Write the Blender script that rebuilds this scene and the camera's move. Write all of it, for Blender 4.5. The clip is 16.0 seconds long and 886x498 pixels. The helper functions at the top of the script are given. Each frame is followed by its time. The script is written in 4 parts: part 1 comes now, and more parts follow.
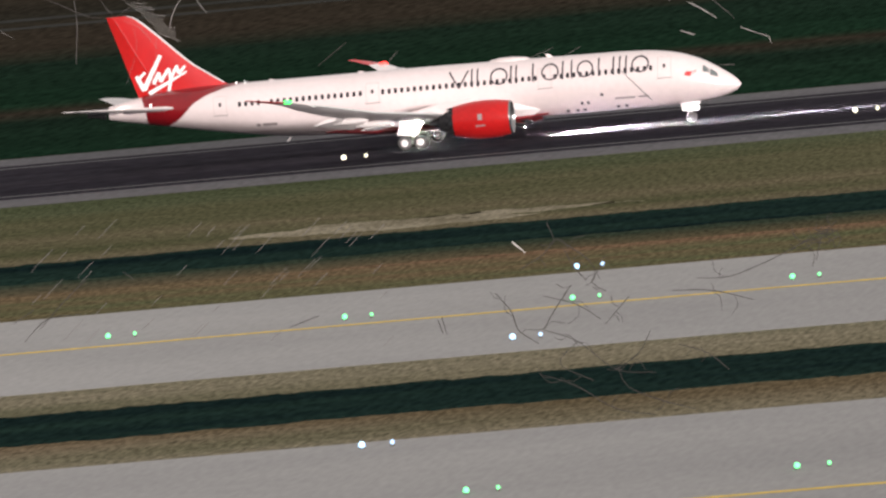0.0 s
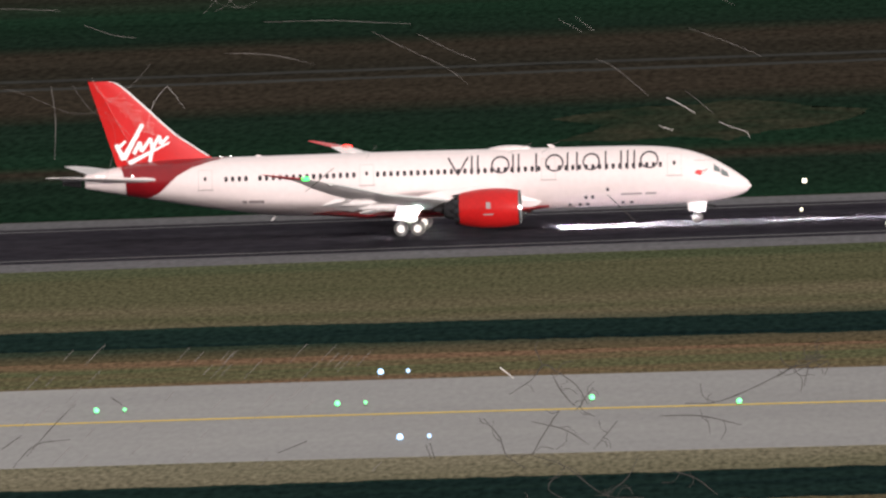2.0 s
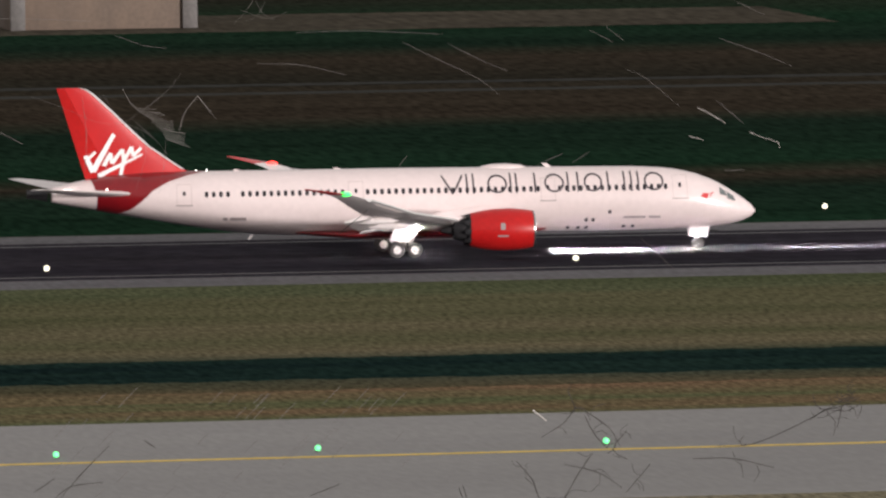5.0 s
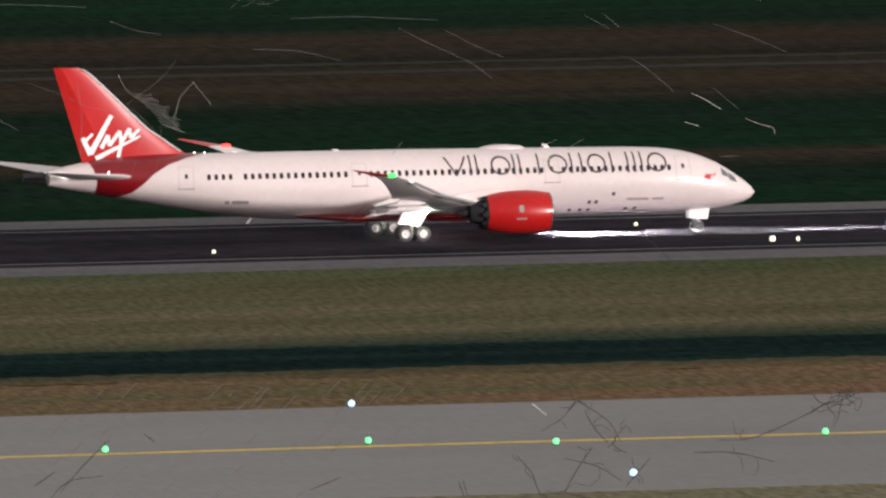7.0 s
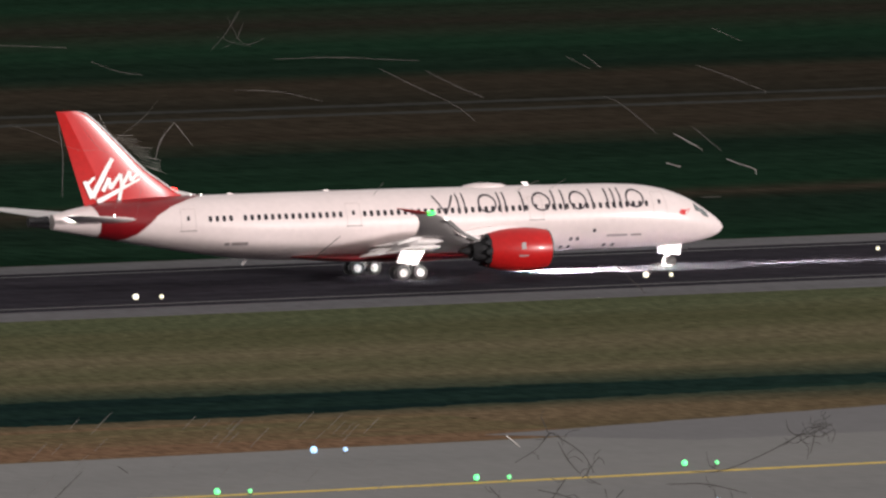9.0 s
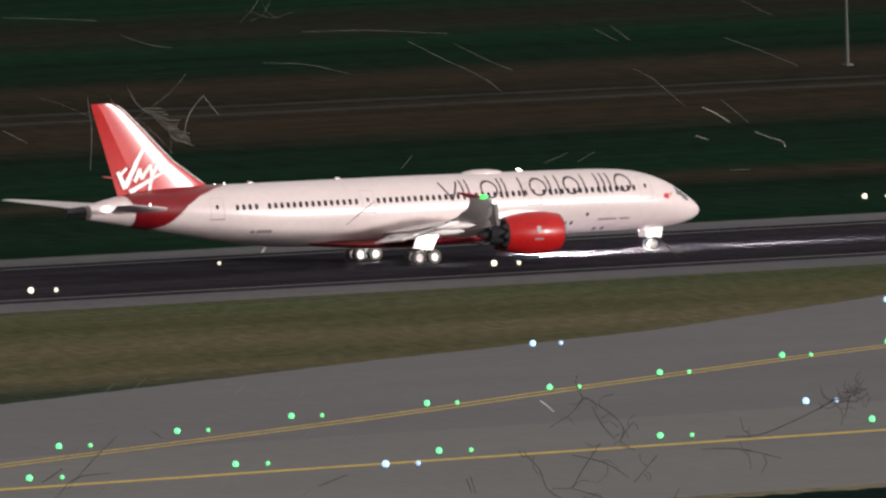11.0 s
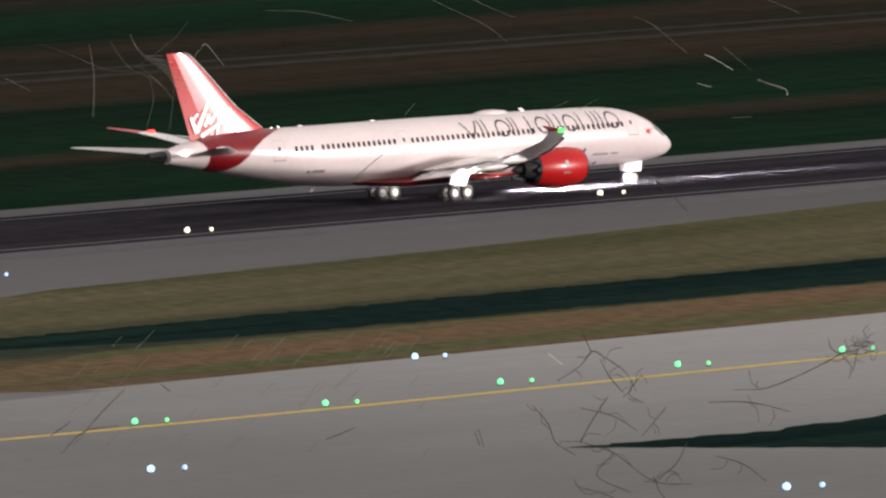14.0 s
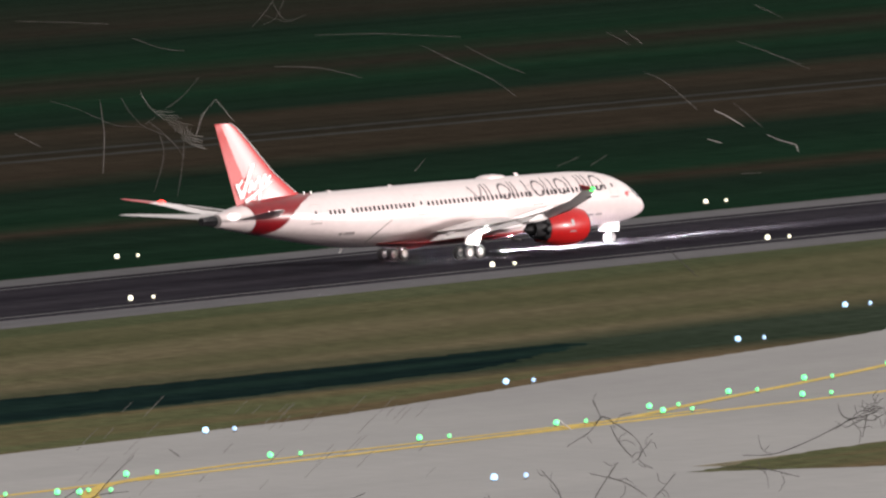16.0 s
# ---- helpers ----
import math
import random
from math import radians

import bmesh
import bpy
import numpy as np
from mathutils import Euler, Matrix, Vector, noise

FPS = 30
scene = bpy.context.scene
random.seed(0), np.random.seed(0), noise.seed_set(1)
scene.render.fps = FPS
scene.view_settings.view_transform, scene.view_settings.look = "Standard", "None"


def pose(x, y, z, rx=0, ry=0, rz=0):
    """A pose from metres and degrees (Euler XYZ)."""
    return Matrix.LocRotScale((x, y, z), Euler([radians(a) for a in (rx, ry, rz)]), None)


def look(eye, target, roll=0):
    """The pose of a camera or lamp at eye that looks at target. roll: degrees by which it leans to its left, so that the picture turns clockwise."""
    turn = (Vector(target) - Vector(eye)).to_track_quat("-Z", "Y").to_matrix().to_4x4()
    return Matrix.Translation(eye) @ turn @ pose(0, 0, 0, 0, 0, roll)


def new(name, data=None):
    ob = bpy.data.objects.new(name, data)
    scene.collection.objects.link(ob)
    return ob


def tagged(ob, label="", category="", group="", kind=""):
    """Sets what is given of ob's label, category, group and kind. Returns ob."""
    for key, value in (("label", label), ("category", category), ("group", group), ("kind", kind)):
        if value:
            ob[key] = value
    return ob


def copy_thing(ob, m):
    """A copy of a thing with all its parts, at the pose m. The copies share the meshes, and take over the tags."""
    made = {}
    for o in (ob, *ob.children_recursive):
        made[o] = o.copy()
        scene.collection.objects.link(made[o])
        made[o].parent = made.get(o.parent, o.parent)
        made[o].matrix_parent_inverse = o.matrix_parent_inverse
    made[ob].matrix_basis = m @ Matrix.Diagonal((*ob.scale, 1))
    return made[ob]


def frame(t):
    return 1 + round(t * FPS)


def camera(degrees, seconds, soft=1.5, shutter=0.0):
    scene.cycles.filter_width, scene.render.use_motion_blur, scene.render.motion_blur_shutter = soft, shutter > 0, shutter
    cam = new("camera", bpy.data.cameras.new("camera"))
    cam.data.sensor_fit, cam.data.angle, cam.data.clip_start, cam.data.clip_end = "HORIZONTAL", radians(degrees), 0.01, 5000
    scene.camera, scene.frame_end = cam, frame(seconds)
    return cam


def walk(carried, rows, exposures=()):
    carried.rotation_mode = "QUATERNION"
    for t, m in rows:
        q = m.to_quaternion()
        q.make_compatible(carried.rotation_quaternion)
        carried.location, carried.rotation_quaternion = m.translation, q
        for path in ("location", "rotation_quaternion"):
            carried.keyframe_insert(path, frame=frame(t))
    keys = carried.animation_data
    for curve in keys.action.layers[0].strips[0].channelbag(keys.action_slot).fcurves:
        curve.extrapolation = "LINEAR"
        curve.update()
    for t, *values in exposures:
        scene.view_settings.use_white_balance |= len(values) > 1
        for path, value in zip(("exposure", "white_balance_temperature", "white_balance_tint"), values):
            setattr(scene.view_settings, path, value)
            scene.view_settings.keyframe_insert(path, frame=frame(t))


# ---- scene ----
LENS = 3.6926
cam = camera(LENS, 16.0, soft=2.5, shutter=0.0)


def aim(x, y, z, pan, tilt, roll):
    """A camera pose from its place, bearing to the east of north, dip and lean, in degrees."""
    p, d = radians(pan), radians(tilt)
    way = Vector((math.sin(p) * math.cos(d), math.cos(p) * math.cos(d), -math.sin(d)))
    return look(Vector((x, y, z)), Vector((x, y, z)) + 900 * way, -roll)


PATH = (
    (0.00, 56.82, -405.12, 72.70, -7.8003, 3.6434, 5.520),
    (0.50, 45.60, -403.62, 71.87, -6.3205, 3.6061, 4.749),
    (1.00, 34.19, -394.20, 71.03, -4.9131, 3.5252, 4.105),
    (1.50, 24.25, -379.93, 70.28, -3.6047, 3.4337, 3.697),
    (2.00, 15.21, -364.80, 69.62, -1.9661, 3.2705, 2.146),
    (2.50, 5.82, -349.87, 68.98, -0.3480, 3.2292, 1.772),
    (3.00, -3.88, -335.14, 68.36, 1.1326, 3.2436, 1.345),
    (3.50, -14.16, -321.42, 67.64, 2.9370, 3.2476, 0.973),
    (4.00, -24.88, -309.13, 66.64, 4.9132, 3.1643, 0.811),
    (4.25, -29.50, -302.13, 66.13, 5.8535, 3.1383, 0.749),
    (4.50, -33.48, -294.36, 65.66, 6.7870, 3.1290, 0.705),
    (4.75, -37.23, -286.47, 65.20, 7.7291, 3.1313, 0.676),
    (5.00, -40.77, -278.48, 64.75, 8.6742, 3.1413, 0.657),
    (5.25, -44.11, -270.40, 64.32, 9.6188, 3.1559, 0.645),
    (5.50, -47.25, -262.25, 63.89, 10.5710, 3.1719, 0.637),
    (5.75, -50.20, -254.00, 63.47, 11.5314, 3.1858, 0.629),
    (6.00, -52.98, -245.66, 63.06, 12.5025, 3.1942, 0.618),
    (6.25, -55.59, -237.24, 62.64, 13.4843, 3.1941, 0.600),
    (6.50, -57.92, -228.74, 62.22, 14.4737, 3.1811, 0.572),
    (7.00, -61.57, -211.52, 61.34, 16.4694, 3.1311, 0.499),
    (7.50, -64.11, -194.37, 60.50, 18.4764, 3.0636, 0.480),
    (8.00, -66.15, -178.24, 59.65, 20.5910, 3.0014, 0.632),
    (8.50, -67.98, -164.99, 58.91, 22.7576, 2.9644, 0.813),
    (9.00, -70.14, -155.95, 58.18, 24.8458, 2.8044, 0.928),
    (9.25, -70.97, -151.58, 57.78, 25.8589, 2.7400, 0.993),
    (9.50, -71.35, -146.37, 57.35, 26.8670, 2.6889, 1.073),
    (9.75, -71.35, -140.49, 56.90, 27.8685, 2.6507, 1.161),
    (10.00, -70.96, -134.05, 56.44, 28.8608, 2.6235, 1.248),
    (10.25, -70.16, -127.13, 55.96, 29.8398, 2.6080, 1.326),
    (10.50, -68.94, -119.83, 55.49, 30.8028, 2.6023, 1.389),
    (10.75, -67.29, -112.25, 55.01, 31.7457, 2.6069, 1.428),
    (11.00, -65.17, -104.47, 54.55, 32.6655, 2.6201, 1.436),
    (11.25, -62.58, -96.55, 54.11, 33.5588, 2.6416, 1.404),
    (11.50, -59.41, -88.56, 53.69, 34.4203, 2.6711, 1.324),
    (12.00, -52.70, -73.40, 52.93, 36.0479, 2.7542, 1.056),
    (12.50, -46.10, -59.74, 52.29, 38.0541, 2.8079, 1.770),
    (13.00, -37.45, -45.57, 51.87, 39.7761, 2.6836, 1.694),
    (13.50, -27.67, -31.72, 51.35, 41.5274, 2.5976, 1.969),
    (14.00, -17.74, -19.23, 50.46, 43.2806, 2.5491, 2.519),
    (14.50, -6.33, -6.71, 49.56, 44.9502, 2.4711, 2.425),
    (15.00, 6.10, 5.53, 48.87, 46.5961, 2.4455, 2.116),
    (15.50, 18.67, 16.62, 48.13, 48.0613, 2.2430, 2.263),
    (16.00, 31.17, 26.69, 47.26, 49.4394, 2.0199, 3.351),
)
EXPOSURES = ((0.0, 0.42), (2.5, 0.47), (3.5, 0.19), (9.0, 0.1), (12.5, 0.0), (14.0, 0.25), (16.0, 0.47))
walk(cam, [(t, aim(*p)) for t, *p in PATH], EXPOSURES)

# place of the airliner along the runway
ROLL = (
    (0.00, -120.30),
    (0.50, -97.26),
    (1.00, -75.72),
    (1.50, -54.71),
    (2.00, -30.16),
    (2.50, -3.95),
    (3.00, 17.40),
    (3.50, 45.46),
    (4.00, 74.70),
    (4.25, 88.68),
    (4.50, 102.97),
    (4.75, 117.54),
    (5.00, 132.26),
    (5.25, 147.08),
    (5.50, 162.16),
    (5.75, 177.49),
    (6.00, 193.03),
    (6.25, 208.80),
    (6.50, 224.78),
    (7.00, 257.46),
    (7.50, 292.12),
    (8.00, 328.16),
    (8.50, 365.20),
    (9.00, 404.65),
    (9.25, 424.10),
    (9.50, 443.49),
    (9.75, 462.87),
    (10.00, 482.30),
    (10.25, 501.82),
    (10.50, 521.50),
    (10.75, 541.38),
    (11.00, 561.52),
    (11.25, 581.97),
    (11.50, 602.78),
    (12.00, 644.68),
    (12.50, 688.43),
    (13.00, 733.10),
    (13.50, 779.50),
    (14.00, 827.32),
    (14.50, 876.18),
    (15.00, 925.45),
    (15.50, 975.82),
    (16.00, 1027.42),
)
RUNWAY_Y = 880.94
HEADING = -1.61

# drift of the two tangles of strands before the lens, in thousandths of their distance
DRIFT = (
    (0.00, -0.946, -7.195, -1.562, -11.307),
    (0.50, -0.987, -6.771, -1.329, -10.485),
    (1.00, -0.863, -5.441, -0.932, -8.758),
    (1.50, -0.123, -3.824, 0.082, -6.743),
    (2.00, -2.508, -0.257, -2.426, -2.179),
    (2.50, -0.164, 0.473, -0.123, -0.329),
    (3.00, -0.288, 0.257, -0.267, -0.144),
    (3.50, 0.000, 0.000, 0.000, 0.000),
    (4.00, -0.540, 1.098, -0.458, 1.245),
    (4.25, -0.340, 0.986, -0.217, 1.206),
    (4.50, -0.280, 0.840, -0.115, 1.134),
    (4.75, -0.261, 0.675, -0.055, 1.042),
    (5.00, -0.274, 0.490, -0.027, 0.931),
    (5.25, -0.309, 0.287, -0.021, 0.801),
    (5.50, -0.357, 0.067, -0.028, 0.655),
    (5.75, -0.409, -0.168, -0.039, 0.493),
    (6.00, -0.456, -0.417, -0.045, 0.317),
    (6.25, -0.488, -0.678, -0.036, 0.130),
    (6.50, -0.652, -0.975, -0.159, -0.094),
    (7.00, -0.617, -0.535, -0.041, 0.493),
    (7.50, 0.493, 0.175, 0.925, 1.038),
    (8.00, 0.123, 0.637, 0.411, 1.336),
    (8.50, -1.316, 0.524, -1.172, 1.059),
    (9.00, -1.974, 2.426, -1.974, 2.796),
    (9.25, -1.478, 2.039, -1.427, 2.337),
    (9.50, -1.377, 1.763, -1.275, 1.990),
    (9.75, -1.188, 1.536, -1.035, 1.692),
    (10.00, -0.938, 1.339, -0.734, 1.423),
    (10.25, -0.654, 1.151, -0.399, 1.164),
    (10.50, -0.364, 0.953, -0.058, 0.894),
    (10.75, -0.096, 0.725, 0.261, 0.594),
    (11.00, 0.110, 0.448, 0.518, 0.246),
    (11.25, 0.222, 0.105, 0.680, -0.168),
    (11.50, -0.110, -0.260, 0.399, -0.605),
    (12.00, 3.495, -2.467, 4.106, -2.955),
    (12.50, 0.617, -4.646, 1.110, -5.098),
    (13.00, 1.747, -3.372, 2.303, -3.372),
    (13.50, 1.727, -3.084, 2.344, -2.631),
    (14.00, 0.288, -3.372, 1.110, -3.166),
    (14.50, -0.123, -3.289, 0.576, -3.248),
    (15.00, -1.172, -3.906, -0.452, -3.659),
    (15.50, -0.329, -1.562, 0.411, -1.110),
    (16.00, 1.028, 0.699, 1.809, 1.604),
)


# ---- night light: dim glow of the sky and the floodlights beside the field ----
world = bpy.data.worlds.new("night")
scene.world = world
world.use_nodes = True
bg = world.node_tree.nodes["Background"]
bg.inputs[0].default_value = (1.0, 0.95, 0.93, 1)
bg.inputs[1].default_value = 0.49
flood = bpy.data.lights.new("floodlight", "SUN")
flood.energy, flood.angle, flood.color = 3.2, radians(3), (1.0, 0.91, 0.88)
new("floodlight", flood).matrix_world = look((600, 0, 80), (0, 880, 0))


# ---- materials ----
def material(name, color, rough=0.6, metal=0.0, vary=0.0, scale=(1, 1, 1), color2=None, bump=0.0, emit=0.0, coat=0.0, spec=0.5, fine=None, grain=0.28):
    m = bpy.data.materials.new(name)
    m.use_nodes = True
    nt = m.node_tree
    p = nt.nodes["Principled BSDF"]
    p.inputs["Roughness"].default_value, p.inputs["Metallic"].default_value = rough, metal
    p.inputs["Coat Weight"].default_value = coat
    p.inputs["Coat Roughness"].default_value = 0.12
    p.inputs["Specular IOR Level"].default_value = spec
    p.inputs["Base Color"].default_value = (*color, 1)
    if emit:
        p.inputs["Emission Color"].default_value = (*color, 1)
        p.inputs["Emission Strength"].default_value = emit
    if color2:
        co = nt.nodes.new("ShaderNodeTexCoord")
        mp = nt.nodes.new("ShaderNodeMapping")
        mp.inputs["Scale"].default_value = scale
        nt.links.new(co.outputs["Object"], mp.inputs[0])
        nz = nt.nodes.new("ShaderNodeTexNoise")
        nz.inputs["Scale"].default_value, nz.inputs["Detail"].default_value = 1.0, 6.0
        nz.inputs["Roughness"].default_value = 0.6
        nt.links.new(mp.outputs[0], nz.inputs["Vector"])
        rp = nt.nodes.new("ShaderNodeValToRGB")
        rp.color_ramp.elements[0].position, rp.color_ramp.elements[1].position = 0.5 - vary, 0.5 + vary
        rp.color_ramp.elements[0].color, rp.color_ramp.elements[1].color = (*color, 1), (*color2, 1)
        nt.links.new(nz.outputs["Fac"], rp.inputs[0])
        last = rp.outputs[0]
        if fine:
            n2 = nt.nodes.new("ShaderNodeTexNoise")
            n2.inputs["Scale"].default_value, n2.inputs["Detail"].default_value = 1.0, 4.0
            m2 = nt.nodes.new("ShaderNodeMapping")
            m2.inputs["Scale"].default_value = fine
            nt.links.new(co.outputs["Object"], m2.inputs[0])
            nt.links.new(m2.outputs[0], n2.inputs["Vector"])
            r2 = nt.nodes.new("ShaderNodeMapRange")
            r2.inputs["From Min"].default_value, r2.inputs["From Max"].default_value = 0.25, 0.75
            r2.inputs["To Min"].default_value, r2.inputs["To Max"].default_value = 1 - grain, 1 + grain
            nt.links.new(n2.outputs["Fac"], r2.inputs[0])
            mx = nt.nodes.new("ShaderNodeMix")
            mx.data_type, mx.blend_type = "RGBA", "MULTIPLY"
            mx.inputs[0].default_value = 1.0
            nt.links.new(last, mx.inputs[6])
            nt.links.new(r2.outputs[0], mx.inputs[7])
            last = mx.outputs[2]
            if bump:
                b = nt.nodes.new("ShaderNodeBump")
                b.inputs["Strength"].default_value = bump
                nt.links.new(n2.outputs["Fac"], b.inputs["Height"])
                nt.links.new(b.outputs[0], p.inputs["Normal"])
        nt.links.new(last, p.inputs["Base Color"])
    return m


GRASS = material("grass", (0.80, 0.84, 0.78), 0.95, vary=0.16, scale=(0.010, 0.05, 1), color2=(1.22, 1.16, 1.18), fine=(2.4, 0.42, 1), grain=0.55, bump=0.04, spec=0.0)
SOIL_FAR = material("far_soil", (0.020, 0.017, 0.012), 0.95, vary=0.2, scale=(0.004, 0.04, 1), color2=(0.043, 0.031, 0.022), fine=(0.03, 0.25, 1), spec=0.0)
GRASS_BROWN = material("dry_grass", (0.200, 0.122, 0.076), 0.95, vary=0.12, scale=(0.006, 0.05, 1), color2=(0.110, 0.118, 0.060), fine=(2.4, 0.42, 1), grain=0.6, spec=0.0)
GRASS_DARK = material("dark_grass", (0.007, 0.015, 0.016), 0.95, vary=0.2, scale=(0.01, 0.1, 1), color2=(0.018, 0.038, 0.030), fine=(1.6, 0.3, 1), grain=0.5, spec=0.0)
CONCRETE = material("concrete", (0.37, 0.362, 0.355), 0.8, vary=0.2, scale=(0.02, 0.04, 1), color2=(0.43, 0.42, 0.408), fine=(2.0, 0.3, 1), bump=0.02, grain=0.10, spec=0.12)
DARK_CONCRETE = material("dark_concrete", (0.16, 0.155, 0.16), 0.8, vary=0.2, scale=(0.02, 0.04, 1), color2=(0.19, 0.184, 0.187), fine=(2.0, 0.3, 1), bump=0.02, grain=0.10, spec=0.12)
SHOULDER = material("shoulder_asphalt", (0.100, 0.096, 0.105), 0.85, vary=0.2, scale=(0.02, 0.1, 1), color2=(0.135, 0.130, 0.135), fine=(1.6, 0.3, 1), spec=0.12)
ASPHALT = material("runway_asphalt", (0.022, 0.020, 0.026), 0.9, vary=0.22, scale=(0.003, 0.10, 1), color2=(0.048, 0.044, 0.052), fine=(0.5, 0.3, 1), bump=0.05, spec=0.0)
YELLOW = material("yellow_paint", (0.80, 0.55, 0.06), 0.6, vary=0.2, scale=(0.3, 0.3, 1), color2=(0.66, 0.45, 0.05), fine=(1, 1, 1))
LINE_WHITE = material("faded_white_paint", (0.045, 0.043, 0.046), 0.7, vary=0.2, scale=(0.05, 0.3, 1), color2=(0.075, 0.073, 0.075), fine=(0.5, 1, 1))
PALE = material("far_track", (0.055, 0.056, 0.052), 0.9, vary=0.2, scale=(0.01, 0.1, 1), color2=(0.05, 0.05, 0.045), fine=(0.1, 0.5, 1), spec=0.0)
SKIN = material("white_aircraft_paint", (0.81, 0.70, 0.69), 0.32, vary=0.25, scale=(0.25, 0.6, 0.6), color2=(0.75, 0.645, 0.635), grain=0.04, fine=(2, 2, 2), coat=0.6)
RED = material("red_aircraft_paint", (0.62, 0.020, 0.022), 0.3, vary=0.25, scale=(0.4, 0.4, 0.4), color2=(0.52, 0.014, 0.018), grain=0.04, fine=(2, 2, 2), coat=1.0)
RED.node_tree.nodes["Principled BSDF"].inputs["Coat Roughness"].default_value = 0.225
RED.node_tree.nodes["Principled BSDF"].inputs["Coat IOR"].default_value = 1.58
ENGINE_RED = material("red_engine_cowl_paint", (0.50, 0.013, 0.012), 0.34, vary=0.25, scale=(0.4, 0.4, 0.4), color2=(0.44, 0.011, 0.012), grain=0.10, fine=(3, 3, 3), coat=0.12, spec=0.3)
LIP = material("polished_lip_metal", (0.34, 0.33, 0.33), 0.22, 0.9)
RED_DARK = material("deep_red_aircraft_paint", (0.24, 0.006, 0.010), 0.35, vary=0.25, scale=(0.4, 0.4, 0.4), color2=(0.17, 0.004, 0.008), grain=0.08, fine=(2, 2, 2), coat=0.3)
WING_GREY = material("grey_wing_paint", (0.86, 0.80, 0.79), 0.4, vary=0.25, scale=(0.3, 0.3, 0.3), color2=(0.78, 0.73, 0.72), grain=0.04, fine=(2, 2, 2))
METAL = material("bare_metal", (0.78, 0.76, 0.75), 0.42, 0.35, vary=0.25, scale=(1, 1, 1), color2=(0.66, 0.65, 0.64), fine=(5, 5, 5), grain=0.06)
BLACK = material("sooty_black_metal", (0.02, 0.02, 0.022), 0.5, vary=0.25, scale=(1, 1, 1), color2=(0.035, 0.034, 0.036), fine=(4, 4, 4), spec=0.15)
GLASS = material("dark_window_glass", (0.035, 0.03, 0.035), 0.15)
WINDSCREEN = material("cockpit_glass", (0.15, 0.17, 0.17), 0.12)
TYRE = material("tyre_rubber", (0.06, 0.055, 0.055), 0.8, vary=0.2, scale=(3, 3, 3), color2=(0.10, 0.095, 0.095), fine=(8, 8, 8))
GEAR_WHITE = material("white_gear_paint", (0.85, 0.80, 0.79), 0.4, vary=0.2, scale=(2, 2, 2), color2=(0.76, 0.72, 0.71), grain=0.04, fine=(6, 6, 6))
WHEEL_GREY = material("dull_wheel_paint", (0.07, 0.068, 0.066), 0.5, vary=0.2, scale=(4, 4, 4), color2=(0.10, 0.097, 0.094), fine=(8, 8, 8))
LETTER = material("dark_grey_livery_paint", (0.045, 0.035, 0.042), 0.4)
LETTER_PALE = material("pale_grey_livery_paint", (0.30, 0.25, 0.25), 0.4)
WHITE_MARK = material("white_livery_paint", (0.9, 0.88, 0.87), 0.4)
SEAM = material("panel_seam_grey", (0.58, 0.49, 0.48), 0.6)
FIXTURE = material("fixture_metal", (0.16, 0.15, 0.12), 0.5, 0.6)
MAST = material("galvanised_mast_steel", (0.10, 0.11, 0.10), 0.7, 0.2)
LEAF = material("shrub_leaf", (0.045, 0.042, 0.018), 0.9)
GLOW_GREEN = material("green_lamp_glow", (0.16, 1.0, 0.34), emit=1.25)
GLOW_BLUE = material("blue_lamp_glow", (0.42, 0.68, 1.0), emit=1.35)
GLOW_WHITE = material("white_lamp_glow", (1.0, 0.95, 0.76), emit=1.3)
GHOST_GREEN = material("green_lamp_ghost", (0.2, 1.0, 0.35), emit=0.75)
GHOST_BLUE = material("blue_lamp_ghost", (0.45, 0.68, 1.0), emit=0.8)
DIM_WHITE = material("dim_white_lamp_or_ghost_glow", (1.0, 0.95, 0.72), emit=1.0)
NAV_GREEN = material("green_wing_lamp", (0.04, 1.0, 0.12), emit=3.0)
NAV_RED = material("red_wing_lamp", (1.0, 0.05, 0.04), emit=3.0)
BEAM = material("landing_beam", (1.0, 0.98, 0.95), emit=3000000)
GEAR_FILL = material("gear_fill_glow", (1.0, 0.98, 0.95), emit=3200)
TAIL_GLOW = material("tail_lamp_glow", (1.0, 0.98, 0.95), emit=110)
SOFT_WHITE = material("soft_white_lamp", (1.0, 0.97, 0.93), emit=3.5)
NAV_WHITE = material("white_lamp", (1.0, 0.97, 0.93), emit=14)


